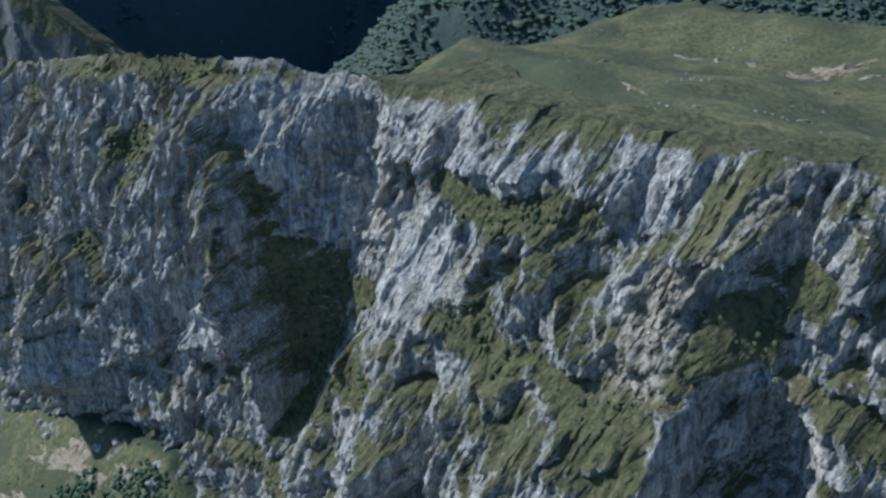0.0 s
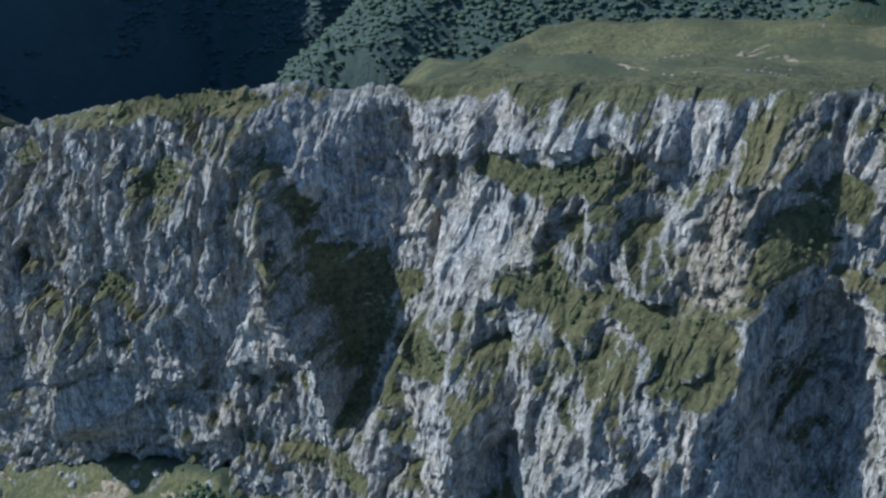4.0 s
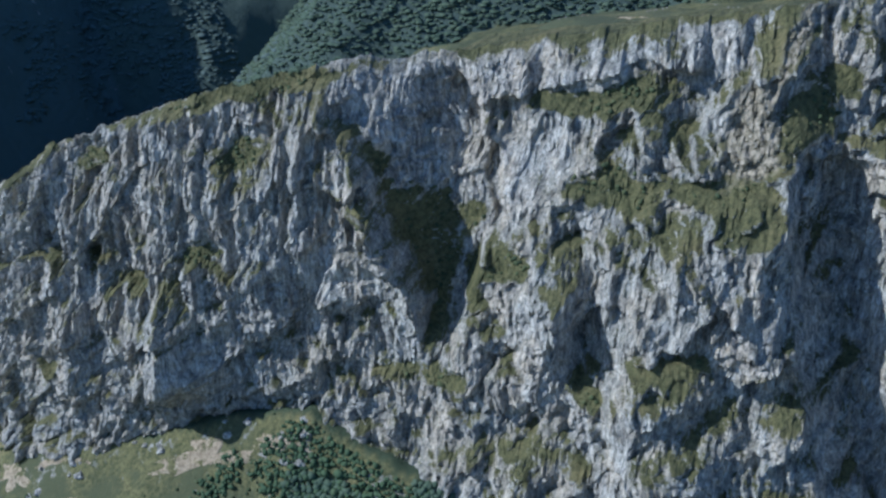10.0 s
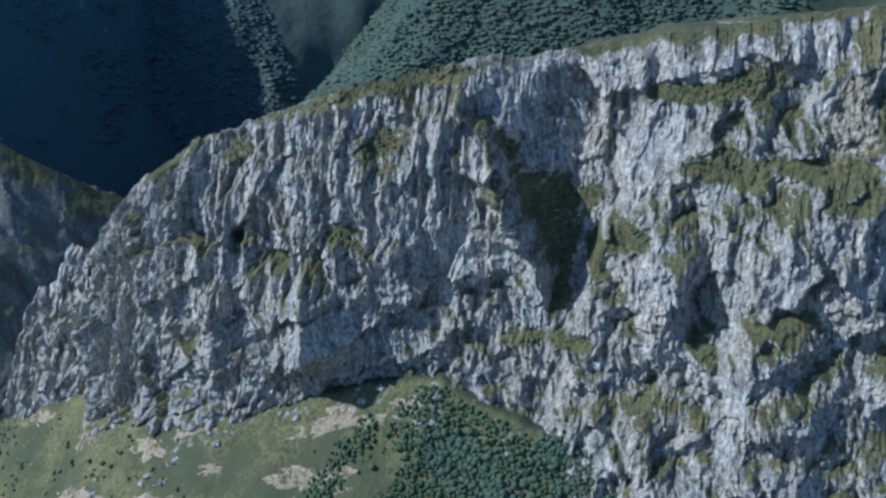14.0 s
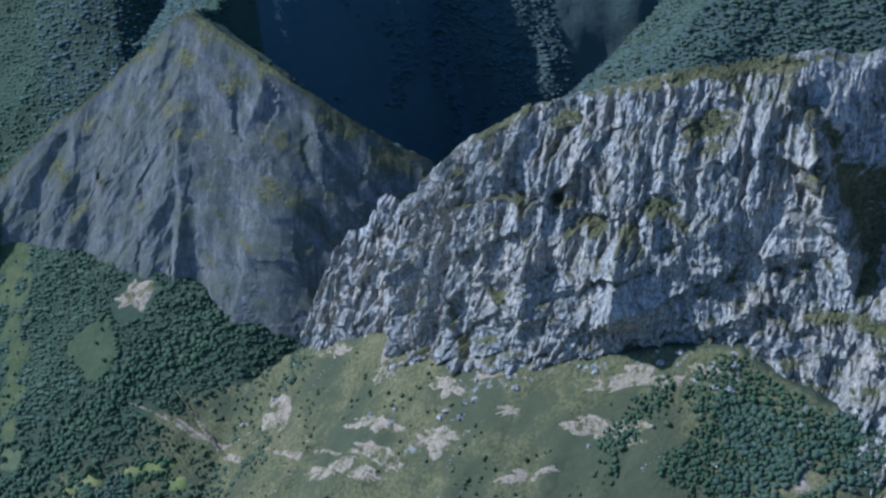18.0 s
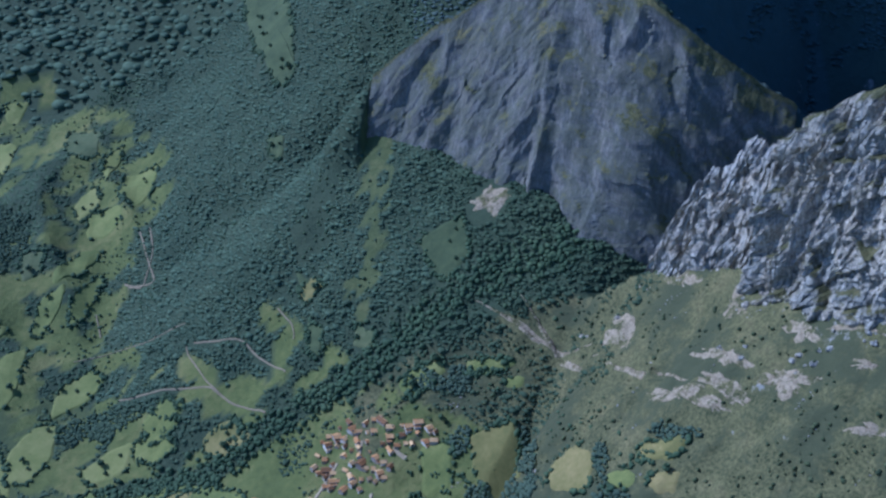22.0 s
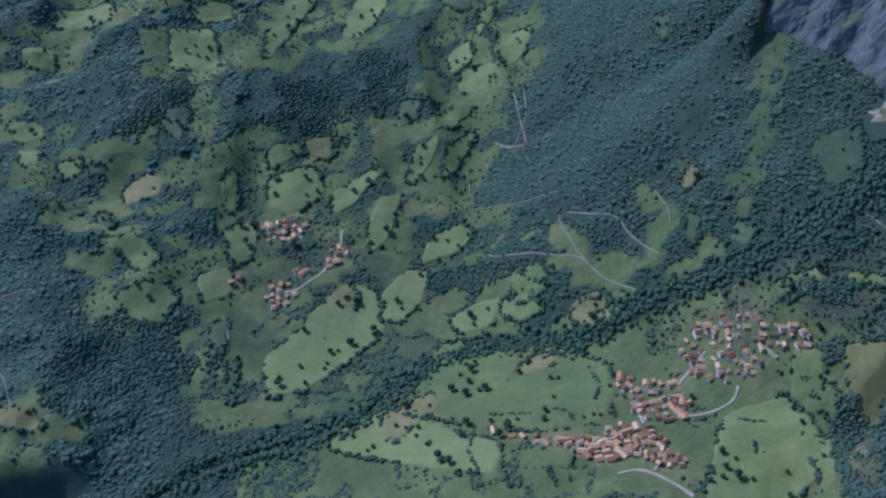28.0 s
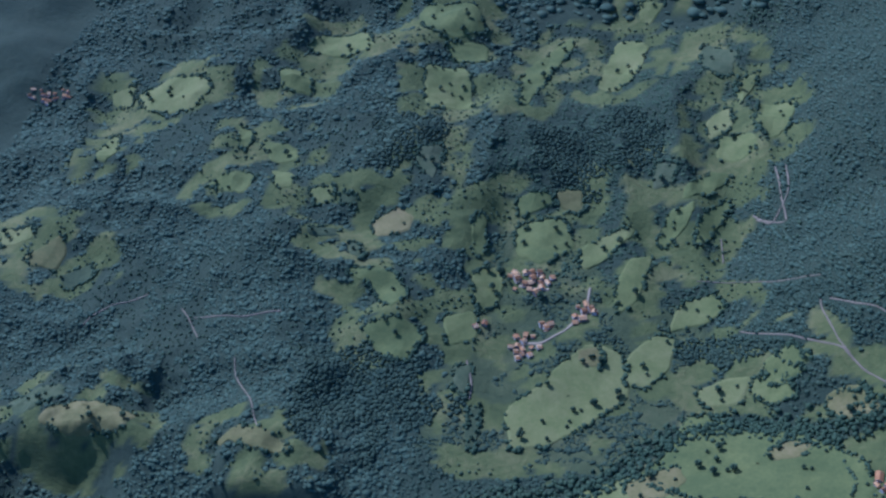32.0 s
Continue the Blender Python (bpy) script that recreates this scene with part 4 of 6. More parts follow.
lane('village street', 5.6, (-1186, 1059), (-1171, 1066), (-1150, 1067), (-1129, 1091), (-1113, 1124), (-1108, 1129), (-1093, 1133))
lane('village street', 5.6, (-1113, 1166), (-1112, 1150), (-1109, 1132))
lane('village street', 5.6, (-1206, 1156), (-1183, 1153), (-1161, 1154))
CLUSTERS = [('v', 44, (-650, 906, 44, 31, 147)), ('v', 9, (-591, 898, 24, 10, 160)), ('v', 28, (-711, 853, 35, 27, 116)), ('v', 26, (-737, 795, 34, 22, 151)),
    ('v', 10, (-706, 763, 20, 11, 169)), ('v', 11, (-833, 806, 50, 9, 162)), ('v', 14, (-774, 782, 27, 15, 161)), ('v', 4, (-744, 890, 14, 10, 123)),
    ('h', 17, (-1189, 1163, 31, 18, 4)), ('h', 8, (-1113, 1121, 20, 18, 123)), ('h', 13, (-1170, 1060, 22, 18, 116)), ('h', 3, (-1158, 1101, 10, 8, 176)),
    ('h', 2, (-1231, 1075, 9, 4, 23)), ('f', 14, (-2087, 1498, 43, 10, 4))]   # kind, number, (x, y, half length, half width, heading)
SCREES = [(-193, 566, 25.0, 6.3, 129), (-159, 535, 19.0, 4.0, 129), (-220, 559, 24.2, 6.9, 130), (-316, 657, 22.9, 8.1, 120), (-345, 713, 29.9, 6.7, 112),
    (-398, 852, 26.0, 8.3, 100), (-358, 697, 23.5, 4.8, 123), (-267, 621, 11.8, 3.9, 130), (-298, 687, 15.1, 5.7, 110), (-349, 855, 23.0, 6.6, 104),
    (-325, 770, 18.5, 6.6, 92), (-273, 573, 22.4, 4.4, 139), (-383, 713, 40.1, 7.9, 118), (-442, 903, 59.1, 1.5, 114), (-477, 948, 47.4, 1.6, 134),
    (-397, 782, 44.9, 2.3, 111), (-265, 651, 17.9, 2.8, 124), (-101, 445, 8.0, 6.2, 52), (-137, 451, 8.1, 4.9, 58)]
THICKETS = [(-146, 489, 21, 12, 121), (-88, 466, 46, 13, 13), (-85, 433, 42, 10, 170), (-157, 467, 27, 10, 138), (-152, 502, 19, 8, 125), (-95, 462, 19, 10, 178),
    (-520, 751, 86, 22, 94), (-483, 659, 45, 20, 134), (-445, 653, 21, 10, 123), (-394, 587, 29, 16, 112), (-425, 586, 25, 12, 135), (-491, 790, 65, 7, 85),
    (-444, 700, 23, 6, 84), (-554, 686, 44, 5, 103), (-521, 641, 29, 11, 140), (-472, 612, 26, 9, 146), (-545, 880, 17, 9, 89), (-543, 931, 17, 12, 128),
    (-563, 936, 25, 8, 148), (-387, 679, 24, 7, 131)]
HEDGES = [[(-839, 862), (-802, 848), (-800, 831)], [(-887, 853), (-844, 851)], [(-798, 738), (-797, 769), (-787, 796)], [(-873, 802), (-866, 763), (-857, 733)], [(-581, 886), (-556, 890)], [(-595, 868), (-572, 858), (-550, 850), (-532, 829)], [(-634, 822), (-606, 817)], [(-788, 926), (-774, 894), (-776, 873)], [(-827, 790), (-819, 751), (-809, 729)], [(-621, 791), (-616, 771)], [(-557, 824), (-536, 803), (-557, 661)], [(-903, 835), (-904, 792), (-888, 753)]]   # plan lines of hedges in the open meadow


def rounded(corners, n, seed, wander=4.5):
    """The outline of a field: corners cut twice, then made a little uneven."""
    p = np.array(corners, float)
    for _ in range(2):
        q = np.roll(p, -1, 0)
        p = np.stack([0.88 * p + 0.12 * q, 0.12 * p + 0.88 * q], 1).reshape(-1, 2)
    p = np.concatenate([p, p[:1]])
    run = np.concatenate([[0], np.cumsum(np.hypot(*np.diff(p, axis=0).T))])
    u = np.linspace(0, run[-1], n + 1)
    x, y = np.interp(u, run, p[:, 0]), np.interp(u, run, p[:, 1])
    x, y = x + wander * fbm(x / 14, y / 14, seed, 3, 141), y + wander * fbm(x / 14, y / 14, seed, 3, 142)
    x[-1], y[-1] = x[0], y[0]
    return x, y


def within(x, y, corners, grow=0.0):
    """Which points lie in a field, or nearer to it than grow."""
    p = np.array(corners, float)
    hit, near = np.zeros(np.shape(x), bool), np.full(np.shape(x), 1e9)
    for (ax, ay), (bx, by) in zip(p, np.roll(p, -1, 0)):
        hit ^= ((ay > y) != (by > y)) & (x < (bx - ax) * (y - ay) / (by - ay + 1e-9) + ax)
        t = np.clip(((x - ax) * (bx - ax) + (y - ay) * (by - ay)) / ((bx - ax) ** 2 + (by - ay) ** 2 + 1e-9), 0, 1)
        near = np.minimum(near, np.hypot(ax + t * (bx - ax) - x, ay + t * (by - ay) - y))
    return hit | (near < grow) if grow >= 0 else hit & (near > -grow)


# ---- the large structure ----
ground = tagged(new("ground", sheet_mesh("ground", np.stack([GX, GY, GZ], -1), GROUND)), "green valley floor and mountain slopes of grass, scrub and rock", "ground", kind="structure")
d1, s1, z1, u1 = nearest(PEAK_LEFT, GX, GY)
d2, s2, z2, u2 = nearest(FOOT, GX, GY)
d7, s7, z7, u7 = nearest(PEAK_BACK, GX, GY)
bare = np.where((s7 > 0) & (d7 < 420) & (GX > -430) & (GY > 1060), 0.5 + 0.4 * fbm(GX / 60, GY / 60, 0.3, 4, 212), 0.0)
bare = np.maximum(bare, np.where((s2 > 0) & (d2 < 220) & (u2 < 760), 0.75 + 0.62 * np.exp(-d2 / 45), 0.0))
layer = ground.data.attributes.new("bare", "FLOAT", "POINT")
layer.data.foreach_set("value", bare.reshape(-1).astype(np.float32))
d3, s3, z3, u3 = nearest(RIVER, GX, GY)


def pasture(x, y, z):
    """Open pasture land round the hamlet."""
    return (x > -1260) & (x < -1000 + 0.35 * (y - 900)) & (y > 880) & (y < 1260) & (nearest(RIVER, x, y)[0] > 14) & (z < -15 + 25 * fbm(x / 70, y / 70, 1.4, 3, 202))


SWARD = (s3 > 0) & (GX > -1150) & (GX < -430) & (GY > 640) & (d3 > 14) & (GZ < 95 + 25 * fbm(GX / 60, GY / 60, 1.0, 3, 201))


def glade(x, y):
    """Small old pastures between hedges, cell by cell, on the land round the fields."""
    near = np.zeros(np.shape(x), bool)
    for kind, corners in FIELDS:
        p = np.array(corners)
        k = (x > p[:, 0].min() - 40) & (x < p[:, 0].max() + 40) & (y > p[:, 1].min() - 40) & (y < p[:, 1].max() + 40)
        near[k] |= within(x[k], y[k], corners, 40.0)
    wx, wy = x + 9 * fbm(x / 30, y / 30, 0.4, 3, 221), y + 9 * fbm(x / 30, y / 30, 7.4, 3, 221)
    d, ox, oy, own = cells(wx / 34, wy / 27, 222)
    dl, sl, zl, ul = nearest(RIB, x, y)
    rib = (dl < 13 + 26 * fbm(x / 22, y / 22, 0.2, 4, 223)) & (vnoise(x / 9, y / 9, 0.4, 224) > -0.35)
    return np.maximum(near * (own[0] > -0.4) * (d < 0.66) * (nearest(RIVER, x, y)[0] > 16) * (ground_at(x, y) < 130), 0.55 * rib)


SWARD = np.maximum(np.maximum(SWARD, 0.5 * pasture(GX, GY, GZ)), 1.0 * glade(GX, GY))
layer = ground.data.attributes.new("sward", "FLOAT", "POINT")
layer.data.foreach_set("value", SWARD.astype(np.float32).reshape(-1))
d4, s4, z4, u4 = nearest(CREST, GX, GY)
turf = np.where(((s2 > 0) & (d2 < 330)) | ((s1 < 0) & (d1 < 40)) | ((s4 < 0) & (u4 < 400) & (np.abs(GZ - dip_slope(GX, GY)) < 7)), 1.0, 0.0)
layer = ground.data.attributes.new("turf", "FLOAT", "POINT")
layer.data.foreach_set("value", turf.reshape(-1).astype(np.float32))
# where the hazed ground colour lies: gorge in full, hill in part
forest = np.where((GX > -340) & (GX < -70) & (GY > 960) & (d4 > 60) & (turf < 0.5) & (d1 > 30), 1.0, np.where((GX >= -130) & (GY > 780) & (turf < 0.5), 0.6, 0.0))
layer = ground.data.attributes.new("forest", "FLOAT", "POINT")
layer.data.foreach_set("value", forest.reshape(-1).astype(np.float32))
SP, PALE, LAWN = scarp_points(0.75, 0.85)
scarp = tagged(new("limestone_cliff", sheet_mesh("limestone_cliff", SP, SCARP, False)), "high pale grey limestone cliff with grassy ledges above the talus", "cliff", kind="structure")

mark_shelves(scarp, SP, 14)
layer = scarp.data.attributes.new("pale", "FLOAT", "POINT")
layer.data.foreach_set("value", PALE.reshape(-1).astype(np.float32))
layer = scarp.data.attributes.new("lawn", "FLOAT", "POINT")
layer.data.foreach_set("value", LAWN.reshape(-1).astype(np.float32))


# ---- builders ----
def part(name, bm, material, parent, label=""):
    """Link a bmesh as one mesh object, under a thing or a part."""
    me = bpy.data.meshes.new(name)
    bm.to_mesh(me)
    bm.free()
    me.materials.append(material)
    ob = new(name, me)
    ob.parent = parent
    if label:
        ob["label"] = label
    return ob


def raw_mesh(name, verts, faces, material, flat=True):
    """A mesh from arrays of points and triangles."""
    me = bpy.data.meshes.new(name)
    me.vertices.add(len(verts))
    me.vertices.foreach_set("co", np.asarray(verts, np.float32).reshape(-1))
    me.loops.add(faces.size)
    me.loops.foreach_set("vertex_index", faces.reshape(-1).astype(np.int32))
    me.polygons.add(len(faces))
    me.polygons.foreach_set("loop_start", (np.arange(len(faces)) * faces.shape[1]).astype(np.int32))
    me.polygons.foreach_set("use_smooth", np.full(len(faces), not flat))
    me.materials.append(material)
    me.update(calc_edges=True)
    return me


def ico():
    bm = bmesh.new()
    bmesh.ops.create_icosphere(bm, subdivisions=1, radius=1.0)
    v = np.array([q.co[:] for q in bm.verts])
    f = np.array([[q.index for q in fc.verts] for fc in bm.faces])
    bm.free()
    return v, f


ICO_V, ICO_F = ico()


def lumps(name, centres, radii, material, seed, squash=1.0, rough=0.35, flat=False):
    """Many small uneven lumps joined in one mesh."""
    rng = np.random.default_rng(seed)
    n = len(centres)
    V = ICO_V[None] * (1 + rough * rng.uniform(-1, 1, (n, len(ICO_V), 1)))
    V = V * radii[:, None, None] * np.array([1, 1, squash]) * rng.uniform(0.75, 1.25, (n, 1, 3))
    a = rng.uniform(0, 6.283, n)
    c, s = np.cos(a)[:, None], np.sin(a)[:, None]
    V = np.stack([V[..., 0] * c - V[..., 1] * s, V[..., 0] * s + V[..., 1] * c, V[..., 2]], -1) + centres[:, None]
    F = ICO_F[None] + (np.arange(n) * len(ICO_V))[:, None, None]
    return raw_mesh(name, V.reshape(-1, 3), F.reshape(-1, 3), material, flat)


def outline(rx, ry, turn, ang, seed, wild):
    """Radius vectors of an uneven rounded patch."""
    c, s = np.cos(ang), np.sin(ang)
    k = 1 / (np.abs(c) ** 3.2 + np.abs(s) ** 3.2) ** (1 / 3.2)
    k = k * (1 + wild * fbm(c * 1.3 + seed * 3.7, s * 1.3 + seed * 1.9, 0.0, 4, 77) + 0.06 * vnoise(c * 7, s * 7, seed, 78))
    x, y = rx * k * c, ry * k * s
    t = math.radians(turn)
    return x * math.cos(t) - y * math.sin(t), x * math.sin(t) + y * math.cos(t)


def patch(name, cx, cy, rx, ry, turn, material, seed, lift=0.6, wild=0.5, bumpy=0.0):
    """A sheet that lies on the ground, with an uneven outline; it dips under at its edge."""
    n = int(np.clip(2 * math.pi * rx / 3.0, 20, 110))
    rings = int(np.clip(max(rx, ry) / 4.0, 3, 26))
    ang = np.linspace(0, 2 * math.pi, n + 1)
    ox, oy = outline(rx, ry, turn, ang, seed, wild)
    ox[-1], oy[-1] = ox[0], oy[0]
    r = np.linspace(0.02, 1.0, rings)[:, None]
    X, Y = cx + ox[None] * r, cy + oy[None] * r
    Z = ground_at(X, Y) + lift + bumpy * fbm(X / 3, Y / 3, 0, 3, 5)
    Z[-1] -= lift + 0.6
    return sheet_mesh(name, np.stack([X, Y, Z], -1)[::-1], material)


def ribbon(name, pts, width, material, lift=0.75):
    """A track that lies on the ground."""
    p = np.array(pts, float)
    s = np.concatenate([[0], np.cumsum(np.hypot(*np.diff(p, axis=0).T))])
    u = np.linspace(0, s[-1], max(4, int(s[-1] / 4)))
    x, y = np.interp(u, s, p[:, 0]), np.interp(u, s, p[:, 1])
    ker = np.ones(5) / 5
    sm = lambda a: np.convolve(np.pad(a, 2, mode="edge"), ker, "valid")
    x, y = sm(x), sm(y)
    tx, ty = np.gradient(x), np.gradient(y)
    ln = np.hypot(tx, ty) + 1e-9
    w = width / 2 * (1 + 0.3 * vnoise(u / 9, 0.3, 0, 88))
    rows = []
    for k in (-1.25, -1, 0, 1, 1.25):
        X, Y = x - ty / ln * w * k, y + tx / ln * w * k
        rows.append(np.stack([X, Y, ground_at(X, Y) + lift - (1.4 if abs(k) > 1.1 else 0)], -1))
    return sheet_mesh(name, np.array(rows), material)


def inside(x, y, cx, cy, rx, ry, turn, grow=0.0):
    t = math.radians(turn)
    dx, dy = x - cx, y - cy
    a, b = dx * math.cos(t) + dy * math.sin(t), -dx * math.sin(t) + dy * math.cos(t)
    return (np.abs(a) / (rx + grow)) ** 3.2 + (np.abs(b) / (ry + grow)) ** 3.2 < 1


def field_mesh(corners, material, seed, lift):
    """A meadow that lies on the ground; its edge dips under."""
    c = np.mean(corners, 0)
    size = float(np.max(np.hypot(*(np.array(corners) - c).T)))
    ox, oy = rounded(corners, int(np.clip(size * 1.6, 24, 130)), seed)
    k = np.linspace(0.02, 1.0, int(np.clip(size / 3.5, 4, 30)))[:, None]
    X, Y = c[0] + (ox - c[0])[None] * k, c[1] + (oy - c[1])[None] * k
    Z = ground_at(X, Y) + lift
    Z[-1] -= lift + 0.6
    return sheet_mesh("meadow", np.stack([X, Y, Z], -1), material)


# ---- fields, screes, roads ----
WORDS = {"g": ("bright green mown meadow between hedges", "meadow"), "y": ("dry yellow-green meadow between hedges", "meadow"), "d": ("dull green rough pasture beside the woods", "pasture")}
for i, (kind, corners) in enumerate(FIELDS):
    ob = new("meadow", field_mesh(corners, MEADOW[kind], i * 0.37 + 0.5, 1.25 if kind != "y" else 1.45))
    tagged(ob, WORDS[kind][0], WORDS[kind][1], "meadows of the valley", "structure")
for i, (x, y, a, b, turn) in enumerate(SCREES):
    ob = new("scree_patch", patch("scree_patch", x, y, a, b, turn, SCREE, i * 0.53 + 9.1, 0.9, 1.6, 1.5))
    tagged(ob, "pale bare scree and slab in the grassy slope", "scree", "screes below the cliff", "structure")
rubble = [(209, 724, 22, 9), (226, 712, 12, 5), (168, 751, 12, 4), (150, 760, 8, 3), (228, 700, 14, 3), (190, 730, 10, 4), (134, 766, 9, 3)]
spread = random.Random(5)
for i in range(26):
    d, back = spread.uniform(70, 290), spread.uniform(20, 240)
    x, y = np.interp(d, CREST[1], CREST[0][:, 0]) + 0.62 * back, np.interp(d, CREST[1], CREST[0][:, 1]) + 0.78 * back
    rubble.append((float(x), float(y), spread.uniform(3, 9), spread.uniform(1.2, 2.8)))
for i, (x, y, a, b) in enumerate(rubble):
    ob = new("scree_patch", patch("scree_patch", x, y, a, b, 10 + 23 * i, SCREE, 4.4 + i, 0.4, 2.2, 1.5))
    tagged(ob, "pale rubble showing through the plateau grass", "scree", "screes on the plateau", "structure")
scar = new("rock_scar", patch("rock_scar", -501, 1087, 22, 15, 132, SCREE, 3.3, 1.6, 0.9, 3.0))
tagged(scar, "pale rock scar in the wooded spur", "rock face", kind="structure")
for name, wide, pts in ROADS:
    ob = new("road", ribbon("road", pts, 0.55 * wide, STREET) if "street" in name else ribbon("road", pts, 1.0 * wide, TRACK, 1.0))
    place = "between the stone houses" if "street" in name else "winding downhill" if name[0] == "v" else "across the slope" if name[0] == "s" else "between the fields"
    tagged(ob, "pale narrow %s %s" % (name, place), "road", "tracks and lanes", "structure")


# ---- rock fin beside the prow ----
def rock_fin():
    ridge, s = polyline([(-258, 812, 450), (-280, 836, 460), (-296, 852, 456), (-306, 862, 440), (-322, 872, 420), (-336, 890, 388), (-347, 904, 352), (-355, 915, 312), (-360, 924, 280)])
    us = np.linspace(0, s[-1], 150)
    rx, ry, rz = [np.interp(us, s, ridge[:, k]) for k in range(3)]
    # the top comes down in steps and teeth
    rz = rz + 9 * cells(us / 11, 0.5, 95)[3][0] + 5 * cells(us / 4.5, 0.5, 96)[3][1]
    tx, ty = np.gradient(rx), np.gradient(ry)
    ln = np.hypot(tx, ty)
    nx, ny = -ty / ln, tx / ln
    vs = np.linspace(-1, 1, 190)
    U, V = np.meshgrid(us, vs)
    drop = np.abs(V) ** 1.15 * (np.interp(U, us, rz) - 250)
    wd = drop + 5 * fbm(U / 14, drop / 14, V * 0.5, 3, 97)
    taper = smooth(0, 9, U) ** 0.5
    out = taper * np.sign(V) * ((4.5 + 17 * (1 - smooth(14, 66, U))) * smooth(0, 9, drop) + 0.22 * drop) + taper * np.sign(V) * smooth(0, 10, drop) * (facets(U / 8, wd / 12, 92, 3.2, 5.5) + 1.2 * ridged(vnoise(U / 4.5, wd / 12, 0.4, 94)) + 5.0 * fbm(U / 9, drop / 8, V, 5, 91))
    X = np.interp(U, us, rx) + np.interp(U, us, nx) * out
    Y = np.interp(U, us, ry) + np.interp(U, us, ny) * out
    Z = np.interp(U, us, rz) - drop + 1.5 * fbm(U / 5, V * 5, 0.4, 3, 93)
    X, Y = X + 3 * fbm(X / 9, Y / 9, Z / 9, 4, 98), Y + 3 * fbm(X / 9, Y / 9, Z / 9, 4, 99)
    return sheet_mesh("rock_fin", np.stack([X, Y, Z], -1), SCARP, False)


tagged(new("rock_fin", rock_fin()), "jagged limestone fin standing off the end of the cliff", "rock", kind="structure")


# ---- rock face of the peak across the gorge ----
def peak_face():
    line = np.concatenate([PEAK_LEFT[0][3::-1], PEAK_RIGHT[0][1:4]])
    p, s = polyline(line)
    us = np.arange(0, s[-1], 2.4)
    cx, cy, cz = [np.interp(us, s, p[:, k]) for k in range(3)]
    ker = np.hanning(17)
    ker /= ker.sum()
    sm = lambda a: np.convolve(np.pad(a, 8, mode="reflect", reflect_type="odd"), ker, "valid")
    cx, cy, cz = sm(cx), sm(cy), sm(cz) + 4 * fbm(us / 18, 0.5, 0.2, 4, 151)
    tx, ty = np.gradient(cx), np.gradient(cy)
    ln = np.hypot(tx, ty)
    nx, ny = sm(ty / ln), sm(-tx / ln)
    U, V = np.meshgrid(us, np.linspace(0, 1, 120))
    h = V * (cz - 205)
    wu, wh = U + 9 * fbm(U / 50, h / 60, 0.3, 3, 152), h + 12 * fbm(U / 40, h / 40, 2.3, 3, 153)
    d = 6 + 0.238 * h + smooth(0, 25, h) * (5.0 * ridged(vnoise(wu / 40, wh / 130, 0.5, 154)) + 0.8 * ridged(vnoise(wu / 15, wh / 60, 0.5, 155)) + facets(wu / 22, wh / 34, 156, 0.8, 1.8)
                                             + 6 * fbm(U / 36, h / 30, 1.5, 4, 157) - 2.0 * (0.4 - np.abs(vnoise(wh / 24 + 0.02 * U, U / 60, 0.2, 158))))
    P = np.stack([cx + nx * d, cy + ny * d, cz - h + 3 * fbm(U / 16, h / 16, 0.4, 3, 159)], -1)
    top = [np.stack([P[0, :, 0] - nx * b, P[0, :, 1] - ny * b, P[0, :, 2] - 0.5 * b], -1) for b in (24, 16, 8)]
    return np.concatenate([np.array(top), P], 0)[:, ::-1]


PF = peak_face()
face = tagged(new("peak_face", sheet_mesh("peak_face", PF, PEAK_ROCK, False)), "grey-green limestone face of the peak across the gorge, shade put into its colour", "cliff", kind="structure")
mark_shelves(face, PF, 4)


# ---- houses ----
def box(bm, x0, x1, y0, y1, z0, z1):
    v = [bm.verts.new(p) for p in ((x0, y0, z0), (x1, y0, z0), (x1, y1, z0), (x0, y1, z0), (x0, y0, z1), (x1, y0, z1), (x1, y1, z1), (x0, y1, z1))]
    for f in ((3, 2, 1, 0), (4, 5, 6, 7), (0, 1, 5, 4), (1, 2, 6, 5), (2, 3, 7, 6), (3, 0, 4, 7)):
        bm.faces.new([v[i] for i in f])


